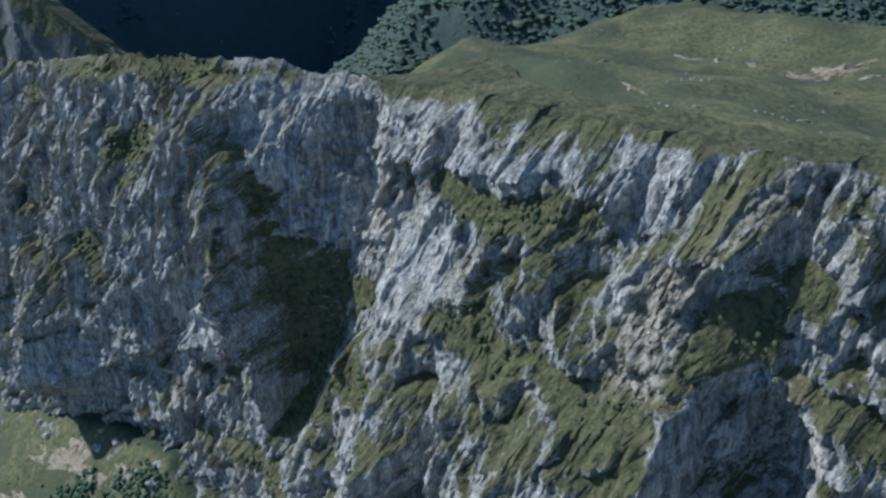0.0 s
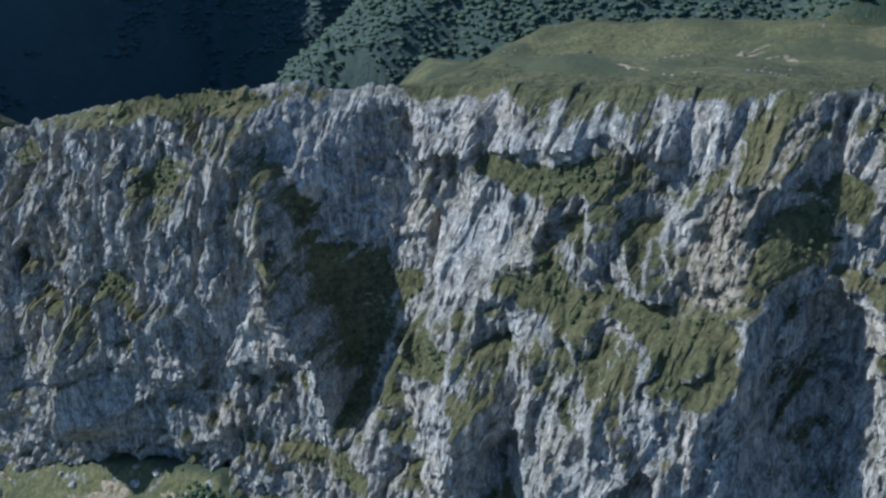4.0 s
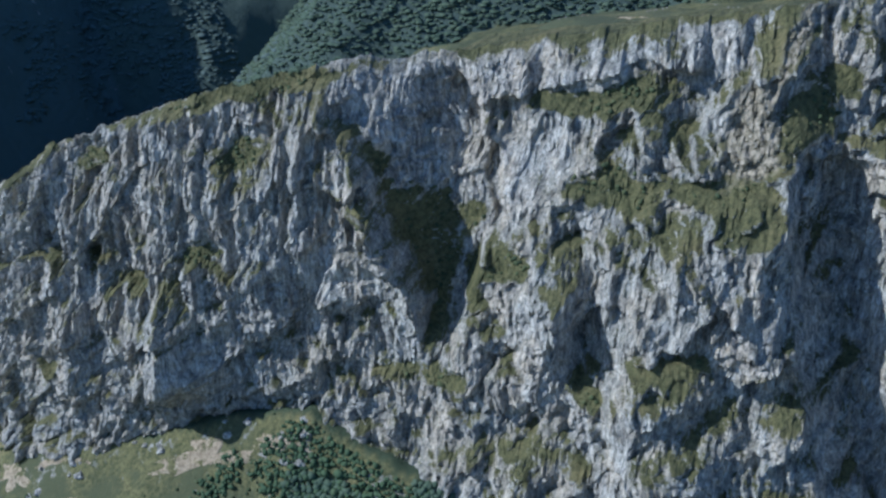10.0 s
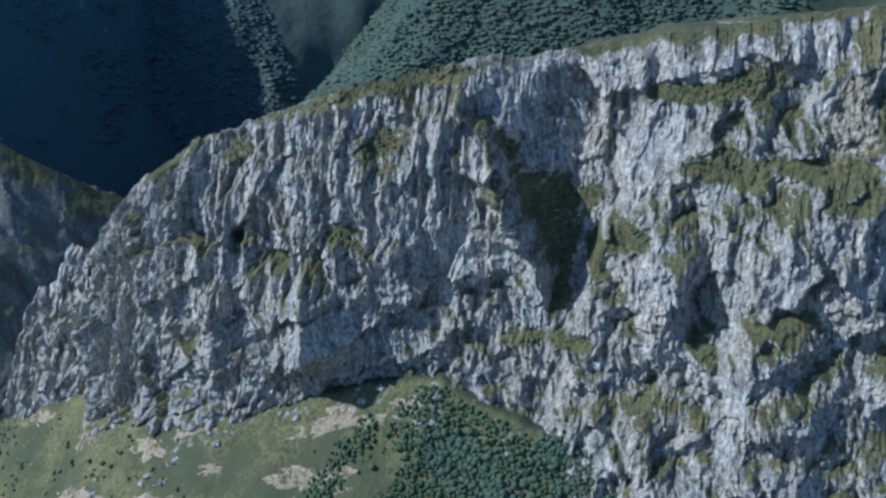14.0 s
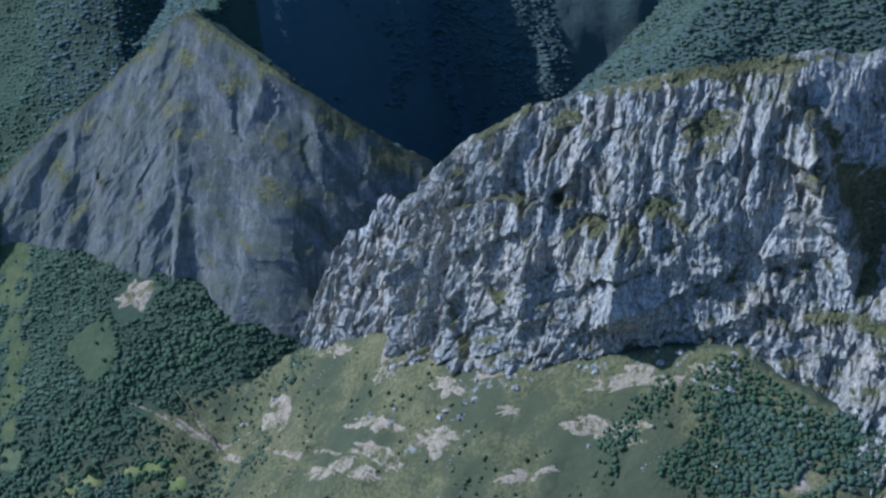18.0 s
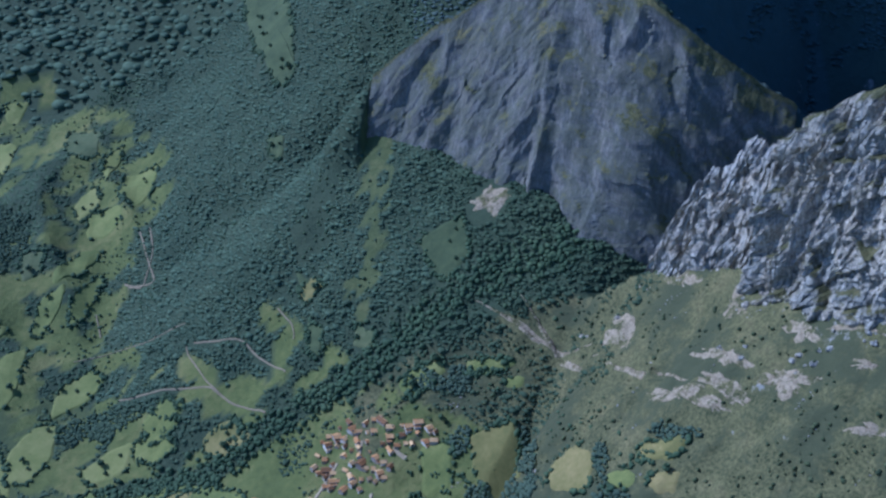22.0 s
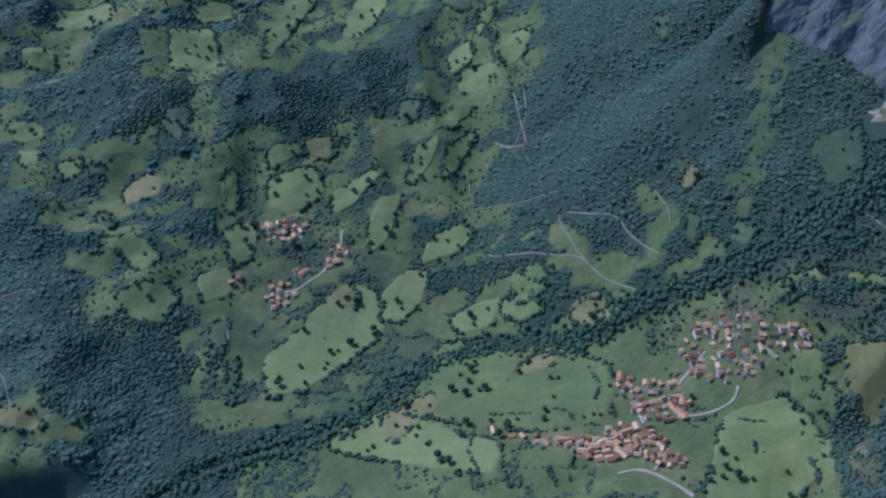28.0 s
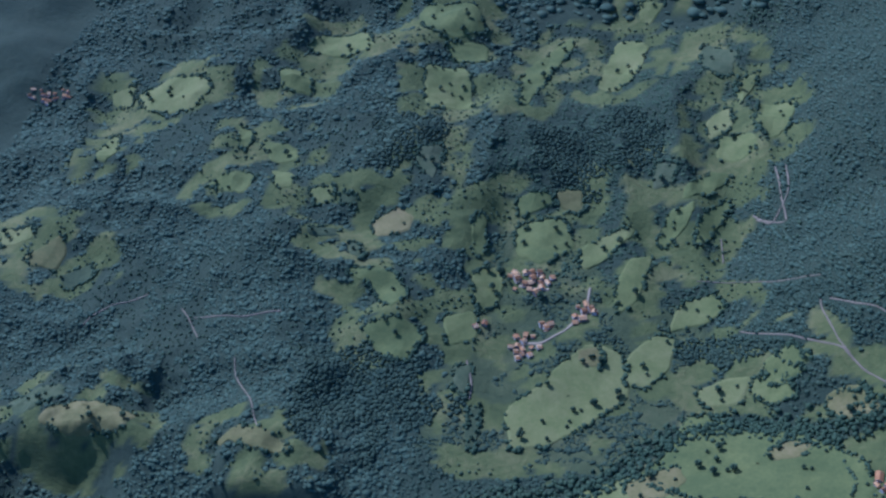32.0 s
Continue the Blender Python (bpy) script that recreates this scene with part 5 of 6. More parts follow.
def house(w, d, h, rise, lean_to=False, chimney=True):
    """A gabled stone house; its base is at z = 0, with footings below."""
    root = new("house")
    bm = bmesh.new()
    prof = [(-d / 2, -3), (d / 2, -3), (d / 2, h), (0, h + rise), (-d / 2, h)]
    ends = [[bm.verts.new((sx * w / 2, y, z)) for y, z in prof] for sx in (-1, 1)]
    bm.faces.new(ends[0][::-1])
    bm.faces.new(ends[1])
    for i in range(5):
        j = (i + 1) % 5
        bm.faces.new((ends[0][i], ends[0][j], ends[1][j], ends[1][i]))
    if lean_to:
        box(bm, -w / 2 + 0.3, w / 2 - 2.5, -d / 2 - 3.0, -d / 2 + 0.1, -3, h * 0.45)
    part("wall", bm, PLASTER, root)
    for sy in (-1, 1):
        bm = bmesh.new()
        e = 0.6
        lo, hi = (sy * (d / 2 + e), h - rise * e / (d / 2) + 0.12), (0, h + rise + 0.12)
        q = []
        for sx in (-1, 1):
            for (y, z) in (lo, hi):
                q.append([bm.verts.new((sx * (w / 2 + 0.5), y, z + k)) for k in (0, 0.28)])
        a, b, c, f = q
        for quad in ((a[1], c[1], f[1], b[1]), (b[0], f[0], c[0], a[0]), (a[0], c[0], c[1], a[1]), (b[1], f[1], f[0], b[0]), (a[1], b[1], b[0], a[0]), (c[0], f[0], f[1], c[1])):
            bm.faces.new(quad)
        bmesh.ops.recalc_face_normals(bm, faces=bm.faces)
        part("roof", bm, ROOF, root, "weathered red clay-tile roof slope")
    if lean_to:
        bm = bmesh.new()
        box(bm, -w / 2, w / 2 - 2.2, -d / 2 - 3.4, -d / 2 - 0.05, h * 0.46, h * 0.46 + 0.25)
        part("porch_roof", bm, ROOF, root, "low tiled lean-to roof")
    for sy, xs in ((-1, (-0.3, 0.02, 0.32)), (1, (-0.25, 0.25))):
        for k in xs:
            bm = bmesh.new()
            y = sy * (d / 2 + 0.02)
            box(bm, k * w - 0.5, k * w + 0.5, y - 0.05, y + 0.05, h * 0.58, h * 0.58 + 1.2)
            part("window", bm, PANE, root, "small dark window")
    bm = bmesh.new()
    box(bm, 0.12 * w, 0.12 * w + 1.1, d / 2 - 0.03, d / 2 + 0.08, -1, 2.1)
    part("door", bm, TIMBER, root, "dark timber door")
    if chimney:
        bm = bmesh.new()
        box(bm, w * 0.22, w * 0.22 + 0.8, -0.9, -0.2, h + rise * 0.5, h + rise + 1.1)
        part("chimney", bm, PLASTER, root)
    return root


TYPES = [(10.0, 7.2, 4.8, 2.2, False, True), (8.0, 6.6, 4.6, 2.0, False, True), (13.0, 7.6, 5.2, 2.4, True, True), (7.5, 6.0, 3.6, 1.8, False, False), (9.0, 8.0, 5.6, 2.3, True, False)]
PLACES = {"v": ("red-roofed stone house in the valley village", "houses of the large village"), "h": ("old tile-roofed house in the small hamlet", "houses of the hamlet"), "f": ("distant red-roofed house on the far shelf", "houses of the far village")}
rng = random.Random(7)
protos = {}
house_spots = []
for kind, count, (cx, cy, rx, ry, turn) in CLUSTERS:
    placed, tries = 0, 0
    while placed < (1.25 * count if kind == 'v' else count) and tries < 4000:
        tries += 1
        r, a = math.sqrt(rng.random()), rng.uniform(0, 2 * math.pi)
        ex, ey = rx * 1.05 * r * math.cos(a) + 1e-3, ry * 1.05 * r * math.sin(a)
        t = math.radians(turn)
        x, y = cx + ex * math.cos(t) - ey * math.sin(t), cy + ex * math.sin(t) + ey * math.cos(t)
        gap = 7.0 if tries < 1500 else 5.8
        if any((x - q[0]) ** 2 + (y - q[1]) ** 2 < gap * gap for q in house_spots):
            continue
        k = rng.choice((0, 0, 1, 1, 2, 3, 4))
        head = rng.choice((0, 0, 90)) + 25 + rng.uniform(-30, 30)
        z = float(np.min(ground_at(np.array([x - 5, x + 5, x, x]), np.array([y, y, y - 5, y + 5])))) + 0.9
        m = pose(x, y, z, 0, 0, head) @ Matrix.Diagonal((rng.uniform(0.65, 1.1), rng.uniform(0.75, 1.05), rng.uniform(0.75, 0.95), 1))
        key = (kind, k)
        if key not in protos:
            ob = house(*TYPES[k])
            tagged(ob, PLACES[kind][0], "house", PLACES[kind][1])
            ob.matrix_basis = m
            protos[key] = ob
        else:
            copy_thing(protos[key], m)
        house_spots.append((x, y))
        placed += 1


# ---- single trees of the meadows ----
def tree(height, reach, seed):
    """A broadleaf tree: tapered trunk, limbs and a crown of many clumps."""
    r = random.Random(seed)
    root = new("tree")

    def limb(bm, p, q, r0, r1):
        axis = (Vector(q) - Vector(p)).normalized()
        side = axis.orthogonal().normalized()
        up = axis.cross(side)
        ring = []
        for c, rad in ((p, r0), (q, r1)):
            ring.append([bm.verts.new(Vector(c) + (side * math.cos(a) + up * math.sin(a)) * rad) for a in [i * math.pi / 3 for i in range(6)]])
        for i in range(6):
            bm.faces.new((ring[0][i], ring[0][(i + 1) % 6], ring[1][(i + 1) % 6], ring[1][i]))

    bm = bmesh.new()
    limb(bm, (0, 0, -1.0), (0.1, 0.05, height * 0.55), height * 0.032, height * 0.014)
    part("trunk", bm, BARK, root)
    for i in range(4):
        a = i * 1.6 + r.random()
        bm = bmesh.new()
        limb(bm, (0.05, 0, height * (0.25 + 0.06 * i)), (math.cos(a) * reach * 0.6, math.sin(a) * reach * 0.6, height * (0.5 + 0.07 * i)), height * 0.013, height * 0.005)
        part("limb", bm, BARK, root)
    n = 30
    c, rad = [], []
    for i in range(n):
        a, u, k = r.uniform(0, 6.283), r.uniform(-0.9, 1), r.uniform(0.45, 1) ** 0.6
        ring = math.sqrt(1 - u * u)
        c.append((math.cos(a) * ring * reach * k * 0.85, math.sin(a) * ring * reach * k * 0.85, height * 0.62 + u * height * 0.34 * k))
        rad.append(reach * r.uniform(0.22, 0.42))
    crown = new("crown", lumps("crown", np.array(c), np.array(rad), LEAVES, seed, 0.85, 0.35))
    crown.parent = root
    return root


def free_of_things(x, y, margin):
    ok = np.ones(np.shape(x), bool)
    for hx, hy in house_spots:
        ok &= (x - hx) ** 2 + (y - hy) ** 2 > (6 + margin) ** 2
    for name, wide, pts in ROADS:
        line = polyline([(a, b, 0) for a, b in pts])
        ok &= nearest(line, x, y)[0] > wide / 2 + margin
    return ok


KINDS = [(8.0, 3.4), (6.0, 2.7), (10.5, 4.4), (4.2, 2.3)]
tree_protos = {}
spots = []
for kind, corners in FIELDS:
    p = np.array(corners, float)
    wide = np.ptp(p, axis=0)
    for n in range(int(wide[0] * wide[1] / 900) + 1):
        x, y = p[:, 0].min() + wide[0] * rng.random(), p[:, 1].min() + wide[1] * rng.random()
        if within(np.array(x), np.array(y), corners, -2.0):
            spots.append((x, y))
for hx, hy in house_spots[::3]:
    ang = rng.uniform(0, 6.283)
    spots.append((hx + 9.5 * math.cos(ang), hy + 9.5 * math.sin(ang)))
spots = np.array(spots)
spots = spots[free_of_things(spots[:, 0], spots[:, 1], 3.0)]
for x, y in spots[-300:]:
    k = rng.choice((0, 1, 1, 2, 3, 3))
    m = pose(x, y, float(ground_at(x, y)) + 0.4, 0, 0, rng.uniform(0, 360))
    if k not in tree_protos:
        tree_protos[k] = tagged(tree(*KINDS[k], 100 + k), "dark green broadleaf tree standing among meadows and houses", "tree", "single trees in the fields")
        tree_protos[k].matrix_basis = m
    else:
        copy_thing(tree_protos[k], m)


# ---- woods, hedges, shrubs and stones ----
# the first entry is a cloud's shadow on the hillside, drawn as darker trees
STANDS_AND_SHADOW = [(-1162, 1388, 81, 77, 116), (-1335, 941, 103, 81, 5), (-913, 1085, 61, 22, 1), (-1424, 1361, 60, 51, 155), (-949, 1087, 51, 19, 167)]   # x, y, half length, half width, heading
rg = np.random.default_rng(3)


def scatter(x0, x1, y0, y1, step):
    X, Y = np.meshgrid(np.arange(x0, x1, step), np.arange(y0, y1, step))
    X, Y = X.ravel(), Y.ravel()
    return X + rg.uniform(-0.45, 0.45, X.size) * step, Y + rg.uniform(-0.45, 0.45, X.size) * step


def open_land(x, y):
    """True where neither field, house, road, scree nor cliff stands."""
    ok = np.ones(x.shape, bool)
    for kind, corners in FIELDS:
        p = np.array(corners)
        near = (x > p[:, 0].min() - 6) & (x < p[:, 0].max() + 6) & (y > p[:, 1].min() - 6) & (y < p[:, 1].max() + 6)
        ok[near] &= ~within(x[near], y[near], corners, 2.5)
    for (fx, fy, a, b, turn) in SCREES:
        ok &= ~inside(x, y, fx, fy, a, b, turn, 4)
    # the open grassland round the village keeps only hedges and thickets
    dr, sr, zr, ur = nearest(RIVER, x, y)
    grassland = (sr > 0) & (x > -1150) & (x < -430) & (y > 640) & (dr > 16) & (ground_at(x, y) < 95 + 25 * fbm(x / 60, y / 60, 1.0, 3, 201))
    grassland |= pasture(x, y, ground_at(x, y))
    hedge = np.abs(vnoise(x / 62, y / 46, 0.5, 701)) < np.where(x < -880, 0.10, 0.05)
    thick = fbm(x / 55, y / 55, 0.8, 3, 702) > np.where(x > -640, 0.10, np.where(x < -830, -0.10, 0.30))
    ok &= ~grassland | hedge | thick
    ok &= np.hypot(x + 501, y - 1087) > 24
    dl, sl, zl, ul = nearest(PEAK_LEFT, x, y)
    ok &= ~((sl < 0) & (dl < 26 + 14 * fbm(x / 30, y / 30, 0.5, 3, 703)))
    dc, sc, zc, uc = nearest(CREST, x, y)
    ok &= dc > 30
    ok &= ~((sc < 0) & (uc < 400) & (np.abs(ground_at(x, y) - dip_slope(x, y)) < 7))
    return ok


def slope_of(x, y):
    e = 6.0
    return np.hypot(ground_at(x + e, y) - ground_at(x - e, y), ground_at(x, y + e) - ground_at(x, y - e)) / (2 * e)


def grow_wood(name, boxes, label, seed, pieces=3, leaf=LEAVES, steep=1.12, sink=0.12, squash=0.34):
    cs, rs = [], []
    for x0, x1, y0, y1, step, size, dense in boxes:
        x, y = scatter(x0, x1, y0, y1, step)
        dfoot, sfoot, zfoot, ufoot = nearest(FOOT, x, y)
        on_talus = (sfoot > 0) & (dfoot < 330) & (ufoot < 900) & (ground_at(x, y) > 60)
        cover = fbm(x / 85, y / 85, 0.2, 4, 301) + 0.35 * vnoise(x / 16, y / 16, 0.6, 302)
        want = np.where(on_talus, cover > 0.26 + 0.35 * smooth(60, 300, ground_at(x, y)) - 0.30 * ((x > -600) & (y < 900)), cover > dense) & (glade(x, y) < 0.4)
        keep = want & open_land(x, y) & (slope_of(x, y) < steep)
        keep &= free_of_things(x, y, 2.5)
        x, y = x[keep], y[keep]
        z = ground_at(x, y)
        r = size * np.clip(np.exp(rg.normal(-0.05, 0.32, x.size)), 0.5, 1.8)
        for k in range(pieces):
            off = r * (0.0 if k == 0 else 0.7)
            a = rg.uniform(0, 6.283, x.size)
            cs.append(np.stack([x + off * np.cos(a), y + off * np.sin(a), z + r * (rg.uniform(0.05, 0.4, x.size) - sink if k == 0 else rg.uniform(0.25, 0.6, x.size) - 1.6 * sink)], -1))
            rs.append(r * (0.9 if k == 0 else rg.uniform(0.4, 0.7, x.size)))
    cs, rs = np.concatenate(cs), np.concatenate(rs)
    ob = new(name, lumps(name, cs, rs, leaf, seed, squash, 0.42))
    return tagged(ob, label, "woodland", kind="stuff")


grow_wood("valley_wood", [(-1250, -330, 540, 1180, 4.4, 2.9, -0.16)], "dense green broadleaf wood and thickets round the fields", 11, 2, SLOPE_LEAVES, 1.4, 0.3)
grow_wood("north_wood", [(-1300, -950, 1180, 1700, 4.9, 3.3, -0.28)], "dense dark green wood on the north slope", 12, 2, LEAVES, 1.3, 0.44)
grow_wood("slope_wood", [(-950, -540, 1040, 1700, 4.2, 3.3, -0.5)], "closed dark wood on the steep slope above the river", 27, 1, FAR_HAZE_LEAVES, 2.4, 0.4)
grow_wood("west_wood", [(-2050, -1250, 560, 1250, 5.2, 3.5, -0.24), (-2100, -1300, 1250, 1800, 7.0, 4.6, -0.26)], "wood over the western hills, haze blue put into its leaf colour", 13, 2, FAR_HAZE_LEAVES, 1.3, 0.3)
grow_wood("spur_foot_wood", [(-560, -330, 960, 1250, 4.2, 3.1, -0.9)], "dense green wood at the foot of the peak", 28, 2, SLOPE_LEAVES, 1.6, 0.3)
grow_wood("gorge_wood", [(-330, 10, 1000, 1340, 4.0, 3.2, -1.2), (-560, -330, 1250, 1340, 4.0, 3.2, -1.2)], "closed dark wood in the shaded gorge", 19, 1, GORGE_HAZE_LEAVES, 1.25, 0.2, 0.5)
grow_wood("spur_wood", [(-560, 60, 1340, 1750, 5.4, 3.9, -0.55), (10, 60, 1000, 1340, 5.4, 3.9, -0.55)], "dark patchy wood on the rocky spur above the gorge", 14, 1, GORGE_HAZE_LEAVES, 1.6, 0.36)
grow_wood("head_wood", [(-1500, 100, 1700, 2200, 13.0, 9.0, -0.35)], "dark closed wood at the head of the valley", 16, 1, FAR_HAZE_LEAVES, 1.6, 0.25)
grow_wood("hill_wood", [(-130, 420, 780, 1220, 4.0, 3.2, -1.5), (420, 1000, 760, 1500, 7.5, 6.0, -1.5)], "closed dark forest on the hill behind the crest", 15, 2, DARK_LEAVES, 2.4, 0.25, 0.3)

# dark conifer stands and plantations; the first paints a cloud's shadow in darker trees
cs, rs = [], []
for kx, ky, ka, kb, turn in STANDS_AND_SHADOW:
    x, y = scatter(kx - ka * 1.2, kx + ka * 1.2, ky - ka * 1.2, ky + ka * 1.2, 4.4)
    t = math.radians(turn)
    ex, ey = (x - kx) * math.cos(t) + (y - ky) * math.sin(t), -(x - kx) * math.sin(t) + (y - ky) * math.cos(t)
    keep = (ex / ka) ** 2 + (ey / kb) ** 2 + 2.0 * fbm(x / 45, y / 45, 0.3, 4, 311) < 1
    keep &= open_land(x, y) & free_of_things(x, y, 3.0)
    x, y = x[keep], y[keep]
    r = rg.uniform(2.2, 3.6, x.size)
    cs.append(np.stack([x, y, ground_at(x, y) + r * rg.uniform(0.1, 0.5, x.size)], -1))
    rs.append(r)
tagged(new("conifer_stand", lumps("conifer_stand", np.concatenate(cs), np.concatenate(rs), SLOPE_LEAVES, 17, 0.5, 0.3)), "dark blue-green conifer plantation on the valley side, and trees darkened for a cloud's shadow", "woodland", kind="stuff")

# thickets on the terraces and under the cliff
cs, rs = [], []
for kx, ky, ka, kb, turn in THICKETS:
    x, y = scatter(kx - ka * 1.3, kx + ka * 1.3, ky - ka * 1.3, ky + ka * 1.3, 3.0)
    t = math.radians(turn)
    ex, ey = (x - kx) * math.cos(t) + (y - ky) * math.sin(t), -(x - kx) * math.sin(t) + (y - ky) * math.cos(t)
    keep = (ex / ka) ** 2 + (ey / kb) ** 2 + 1.5 * fbm(x / 16, y / 16, 0.3, 3, 312) < 1
    keep &= free_of_things(x, y, 2.0) & (nearest(FOOT, x, y)[1] > 0)
    x, y = x[keep], y[keep]
    for k in range(2):
        r = rg.uniform(1.5, 3.0, x.size) * (1.0 if k == 0 else 0.6)
        cs.append(np.stack([x + k * rg.normal(0, 1.2, x.size), y + k * rg.normal(0, 1.2, x.size), ground_at(x, y) + r * rg.uniform(0.2, 0.7, x.size)], -1))
        rs.append(r)
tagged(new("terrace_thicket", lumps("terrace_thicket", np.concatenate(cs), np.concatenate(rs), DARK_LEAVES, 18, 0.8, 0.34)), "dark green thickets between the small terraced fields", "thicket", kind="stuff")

# scrub between the woods
x, y = scatter(-2000, -420, 640, 1700, 7.5)
cover = fbm(x / 85, y / 85, 0.2, 4, 301) + 0.35 * vnoise(x / 16, y / 16, 0.6, 302)
keep = (cover < -0.1) & open_land(x, y) & (rg.random(x.size) < 0.75) & (slope_of(x, y) < 1.3)
x, y = x[keep], y[keep]
r = rg.uniform(0.8, 2.6, x.size)
tagged(new("valley_scrub", lumps("valley_scrub", np.stack([x, y, ground_at(x, y) + r * 0.3], -1), r, LEAVES, 25, 0.7, 0.45)), "low scattered scrub on the open slopes", "scrub", kind="stuff")

# hedges round the fields
cs, rs = [], []
for i, (kind, corners) in enumerate(FIELDS):
    px, py = rounded(corners, 400, i * 0.37 + 0.5)
    around = float(np.sum(np.hypot(np.diff(px), np.diff(py))))
    n = int(around / 1.35)
    at = rg.integers(0, 400, n)
    px, py = px[at] + rg.normal(0, 1.6, n), py[at] + rg.normal(0, 1.6, n)
    keep = fbm(px / 22, py / 22, i, 3, 401) > -0.08
    keep &= free_of_things(px, py, 1.5)
    r = rg.uniform(1.0, 2.9, n) * (1 + 0.5 * fbm(px / 10, py / 10, 0.2, 3, 403))
    cs.append(np.stack([px, py, ground_at(px, py) + r * 0.45], -1)[keep])
    rs.append(r[keep])
for line in HEDGES:
    p, s = polyline([(a, b, 0) for a, b in line])
    d = np.arange(0, s[-1], 1.5) + rg.uniform(-0.6, 0.6, len(np.arange(0, s[-1], 1.5)))
    d = d[fbm(d / 9, s[-1], 0.3, 3, 402) > -0.15]
    px, py = np.interp(d, s, p[:, 0]) + rg.normal(0, 1.0, d.size), np.interp(d, s, p[:, 1]) + rg.normal(0, 1.0, d.size)
    keep = free_of_things(px, py, 1.5)
    px, py = px[keep], py[keep]
    r = rg.uniform(1.1, 2.6, px.size)
    cs.append(np.stack([px, py, ground_at(px, py) + r * 0.5], -1))
    rs.append(r)
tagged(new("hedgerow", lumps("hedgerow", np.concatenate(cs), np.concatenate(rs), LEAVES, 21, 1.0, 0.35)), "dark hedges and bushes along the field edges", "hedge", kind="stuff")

# trees along the river
d = rg.uniform(RIVER[1][2], RIVER[1][-2], 2600)
px, py = np.interp(d, RIVER[1], RIVER[0][:, 0]) + rg.normal(0, 11, d.size), np.interp(d, RIVER[1], RIVER[0][:, 1]) + rg.normal(0, 11, d.size)
r = rg.uniform(1.8, 3.8, d.size)
tagged(new("riverside_wood", lumps("riverside_wood", np.stack([px, py, ground_at(px, py) + r * 0.5], -1), r, LEAVES, 22, 0.95, 0.35)), "dark band of trees along the river", "woodland", kind="stuff")

# low shrubs on the talus and the ledges
x, y = scatter(-640, -60, 420, 960, 5.0)
dfoot, sfoot, zfoot, ufoot = nearest(FOOT, x, y)
keep = (sfoot > 0) & (dfoot < 360) & (fbm(x / 30, y / 30, 0.4, 4, 501) + 0.3 * vnoise(x / 9, y / 9, 0.2, 502) > 0.16) & open_land(x, y)
x, y = x[keep], y[keep]
r = 0.5 + 2.0 * rg.random(x.size) ** 2
tal = np.stack([x, y, ground_at(x, y) + r * 0.4], -1)
E1, E2 = np.gradient(SP, axis=1), np.gradient(SP, axis=0)
NZ = np.cross(E2, E1)
NZ = np.abs(NZ[..., 2]) / (np.linalg.norm(NZ, axis=-1) + 1e-9)
pick = np.argwhere((NZ > 0.42) & (PALE < 0.2) & (LAWN > 0.25) & (rg.random(NZ.shape) < 0.08) & (fbm(SP[..., 0] / 22, SP[..., 2] / 22, SP[..., 1] / 22, 3, 511) > 0.02))
led = SP[pick[:, 0], pick[:, 1]]
rl = rg.uniform(0.5, 1.6, len(led))
tagged(new("ledge_shrubs", lumps("ledge_shrubs", np.concatenate([tal, led + np.array([0, 0, 0.3])]), np.concatenate([r, rl]), SHRUB, 23, 0.8, 0.35)), "low dark shrubs on the talus and the cliff ledges", "shrub", kind="stuff")

# thickets under the lower tier of the cliff
x, y = scatter(-330, -40, 360, 560, 2.6)
dfoot, sfoot, zfoot, ufoot = nearest(FOOT, x, y)
keep = (sfoot > 0) & (dfoot > 3) & (dfoot < 130) & (fbm(x / 24, y / 24, 0.3, 4, 521) > 0.05 - 0.10 * (dfoot < 22)) & (x > -230 + 0.0 * y) & free_of_things(x, y, 1.0)
x, y = x[keep], y[keep]
cs, rs = [], []
for k in range(3):
    r = rg.uniform(1.0, 2.3, x.size) * (1.0 if k == 0 else 0.65)
    cs.append(np.stack([x + rg.normal(0, 1.2, x.size), y + rg.normal(0, 1.2, x.size), ground_at(x, y) + r * 0.25], -1))
    rs.append(r)
tagged(new("cliff_foot_thicket", lumps("cliff_foot_thicket", np.concatenate(cs), np.concatenate(rs), LEAVES, 26, 0.95, 0.4)), "dark green thicket on the slope under the cliff", "thicket", kind="stuff")

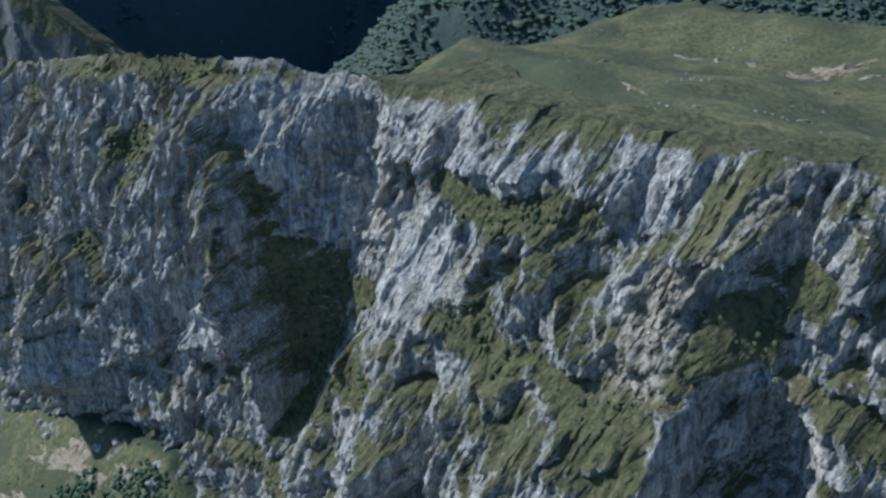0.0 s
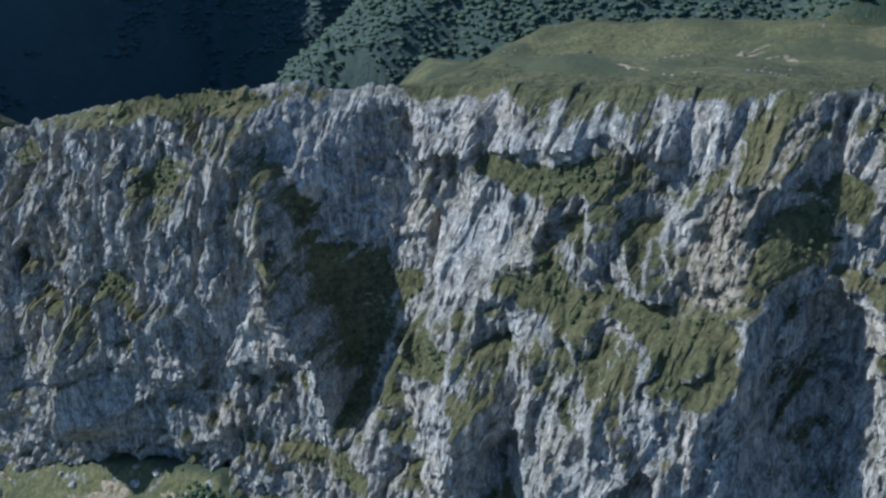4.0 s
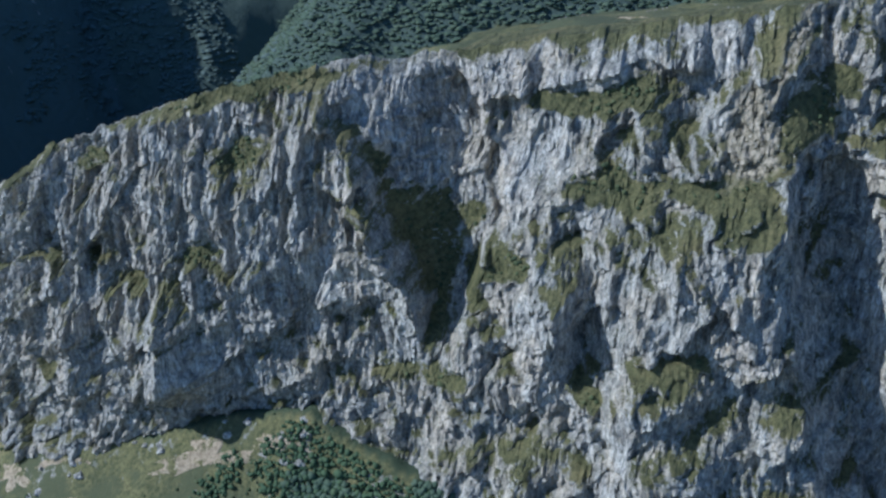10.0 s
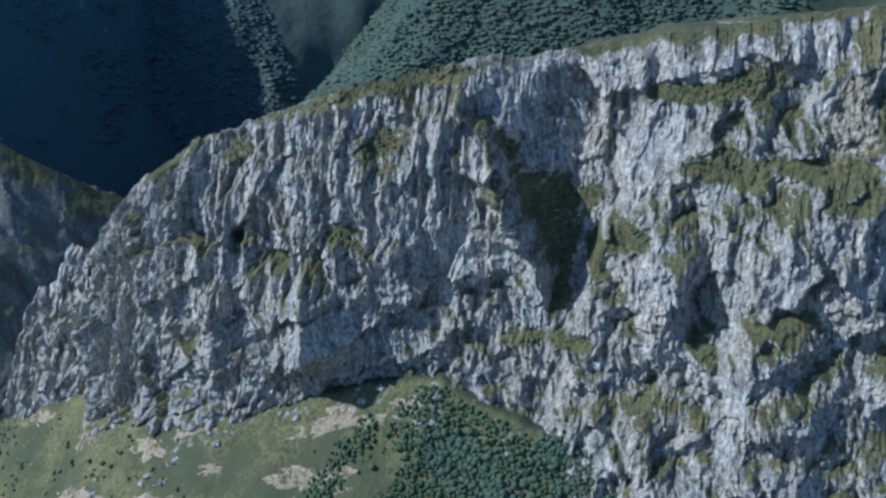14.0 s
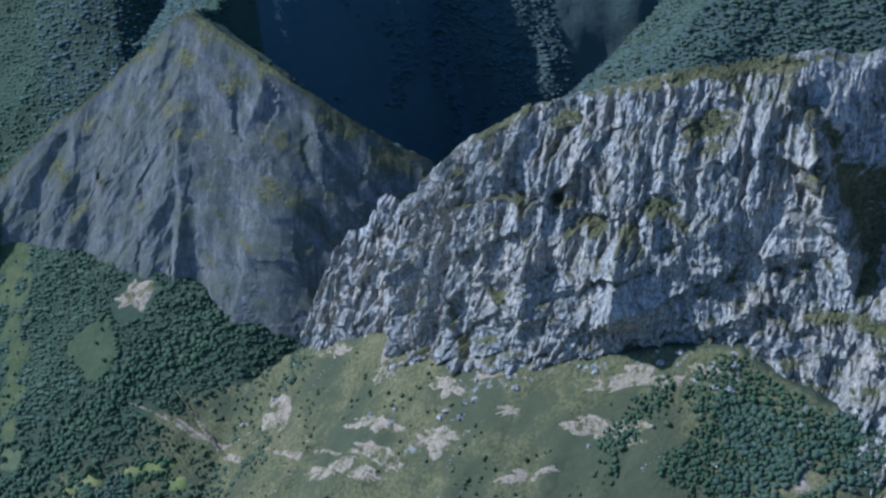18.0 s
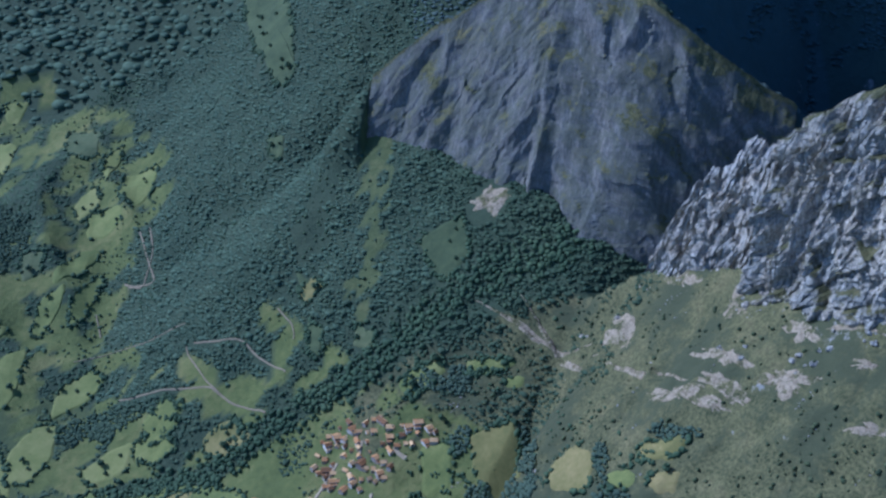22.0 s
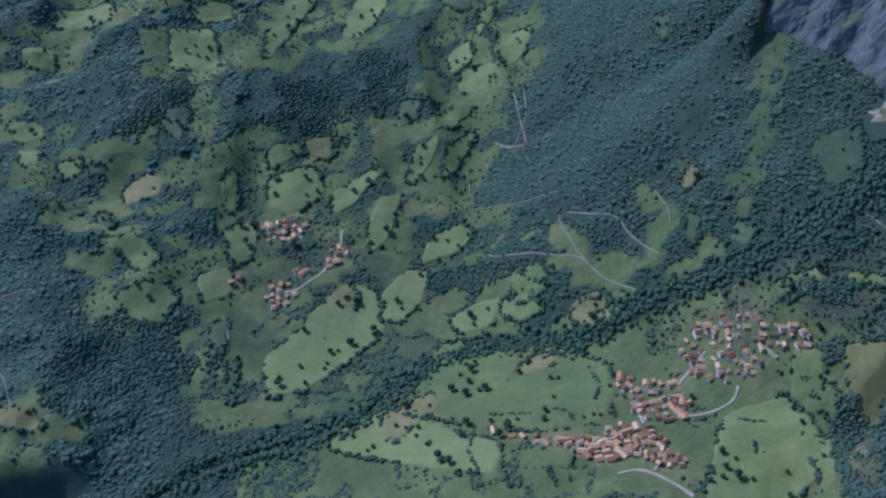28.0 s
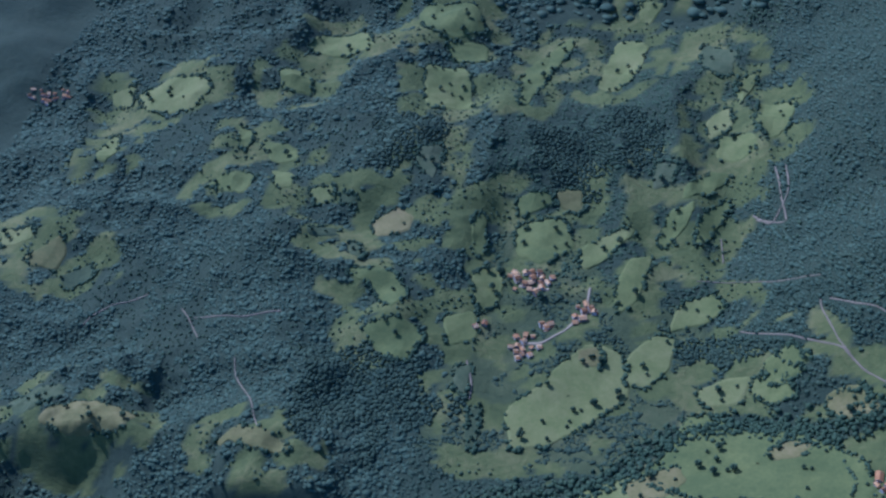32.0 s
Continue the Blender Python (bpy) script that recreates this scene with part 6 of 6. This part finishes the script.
# rock outcrops that break through the talus below the cliff
x, y = scatter(-420, -20, 370, 930, 7.5)
dfoot, sfoot, zfoot, ufoot = nearest(FOOT, x, y)
grow_here = fbm(x / 22, y / 22, 0.4, 3, 611) - 0.004 * dfoot
keep = (sfoot > 0) & (dfoot < 95) & (grow_here > 0.12) & (ufoot > 90)
x, y, grow_here = x[keep], y[keep], grow_here[keep]
r = rg.uniform(1.0, 3.6, x.size) * smooth(-0.3, 0.2, grow_here)
bm = bmesh.new()
bmesh.ops.create_icosphere(bm, subdivisions=3, radius=1.0)
bv, bf = np.array([q.co[:] for q in bm.verts]), np.array([[q.index for q in fc.verts] for fc in bm.faces])
bm.free()
P = bv[None] * (r[:, None] * rg.uniform(0.8, 1.3, (x.size, 1)))[..., None] * np.array([1.3, 1.1, 0.7]) + np.stack([x, y, ground_at(x, y) - 0.42 * r], -1)[:, None]
for k in (2.6, 1.1):
    w = np.stack([fbm(P[..., 0] / k, P[..., 1] / k, P[..., 2] / (2.2 * k) + j * 17, 2, 620 + j) for j in range(3)], -1)
    P = P + 0.62 * k * w
F = bf[None] + (np.arange(x.size) * len(bv))[:, None, None]
tagged(new("rock_outcrops", raw_mesh("rock_outcrops", P.reshape(-1, 3), F.reshape(-1, 3), SCARP)), "rugged grey limestone outcrops breaking through the grass below the cliff", "rock", kind="stuff")

# loose stones below the cliff and pale outcrops on the dip slope
x, y = scatter(-560, 0, 400, 960, 3.6)
dfoot, sfoot, zfoot, ufoot = nearest(FOOT, x, y)
keep = (sfoot > 0) & (dfoot < 300) & (fbm(x / 26, y / 14, 0.4, 4, 601) > 0.40)
x1, y1 = x[keep], y[keep]
r1 = rg.uniform(0.35, 1.2, x1.size) ** 1.5
x, y = scatter(-60, 330, 470, 900, 4.0)
dc, sc, zc, uc = nearest(CREST, x, y)
keep = (sc < 0) & (dc > 14) & (uc < 380) & (fbm(x / 45, y / 20, 0.4, 4, 602) > 0.40)
x2, y2 = x[keep], y[keep]
r2 = rg.uniform(0.25, 0.8, x2.size)
px, py, r = np.concatenate([x1, x2]), np.concatenate([y1, y2]), np.concatenate([r1, r2])
tagged(new("loose_stones", lumps("loose_stones", np.stack([px, py, ground_at(px, py) + r * 0.15], -1), r, STONE, 24, 0.6, 0.4, True)), "pale limestone blocks strewn over the grass", "stones", kind="stuff")
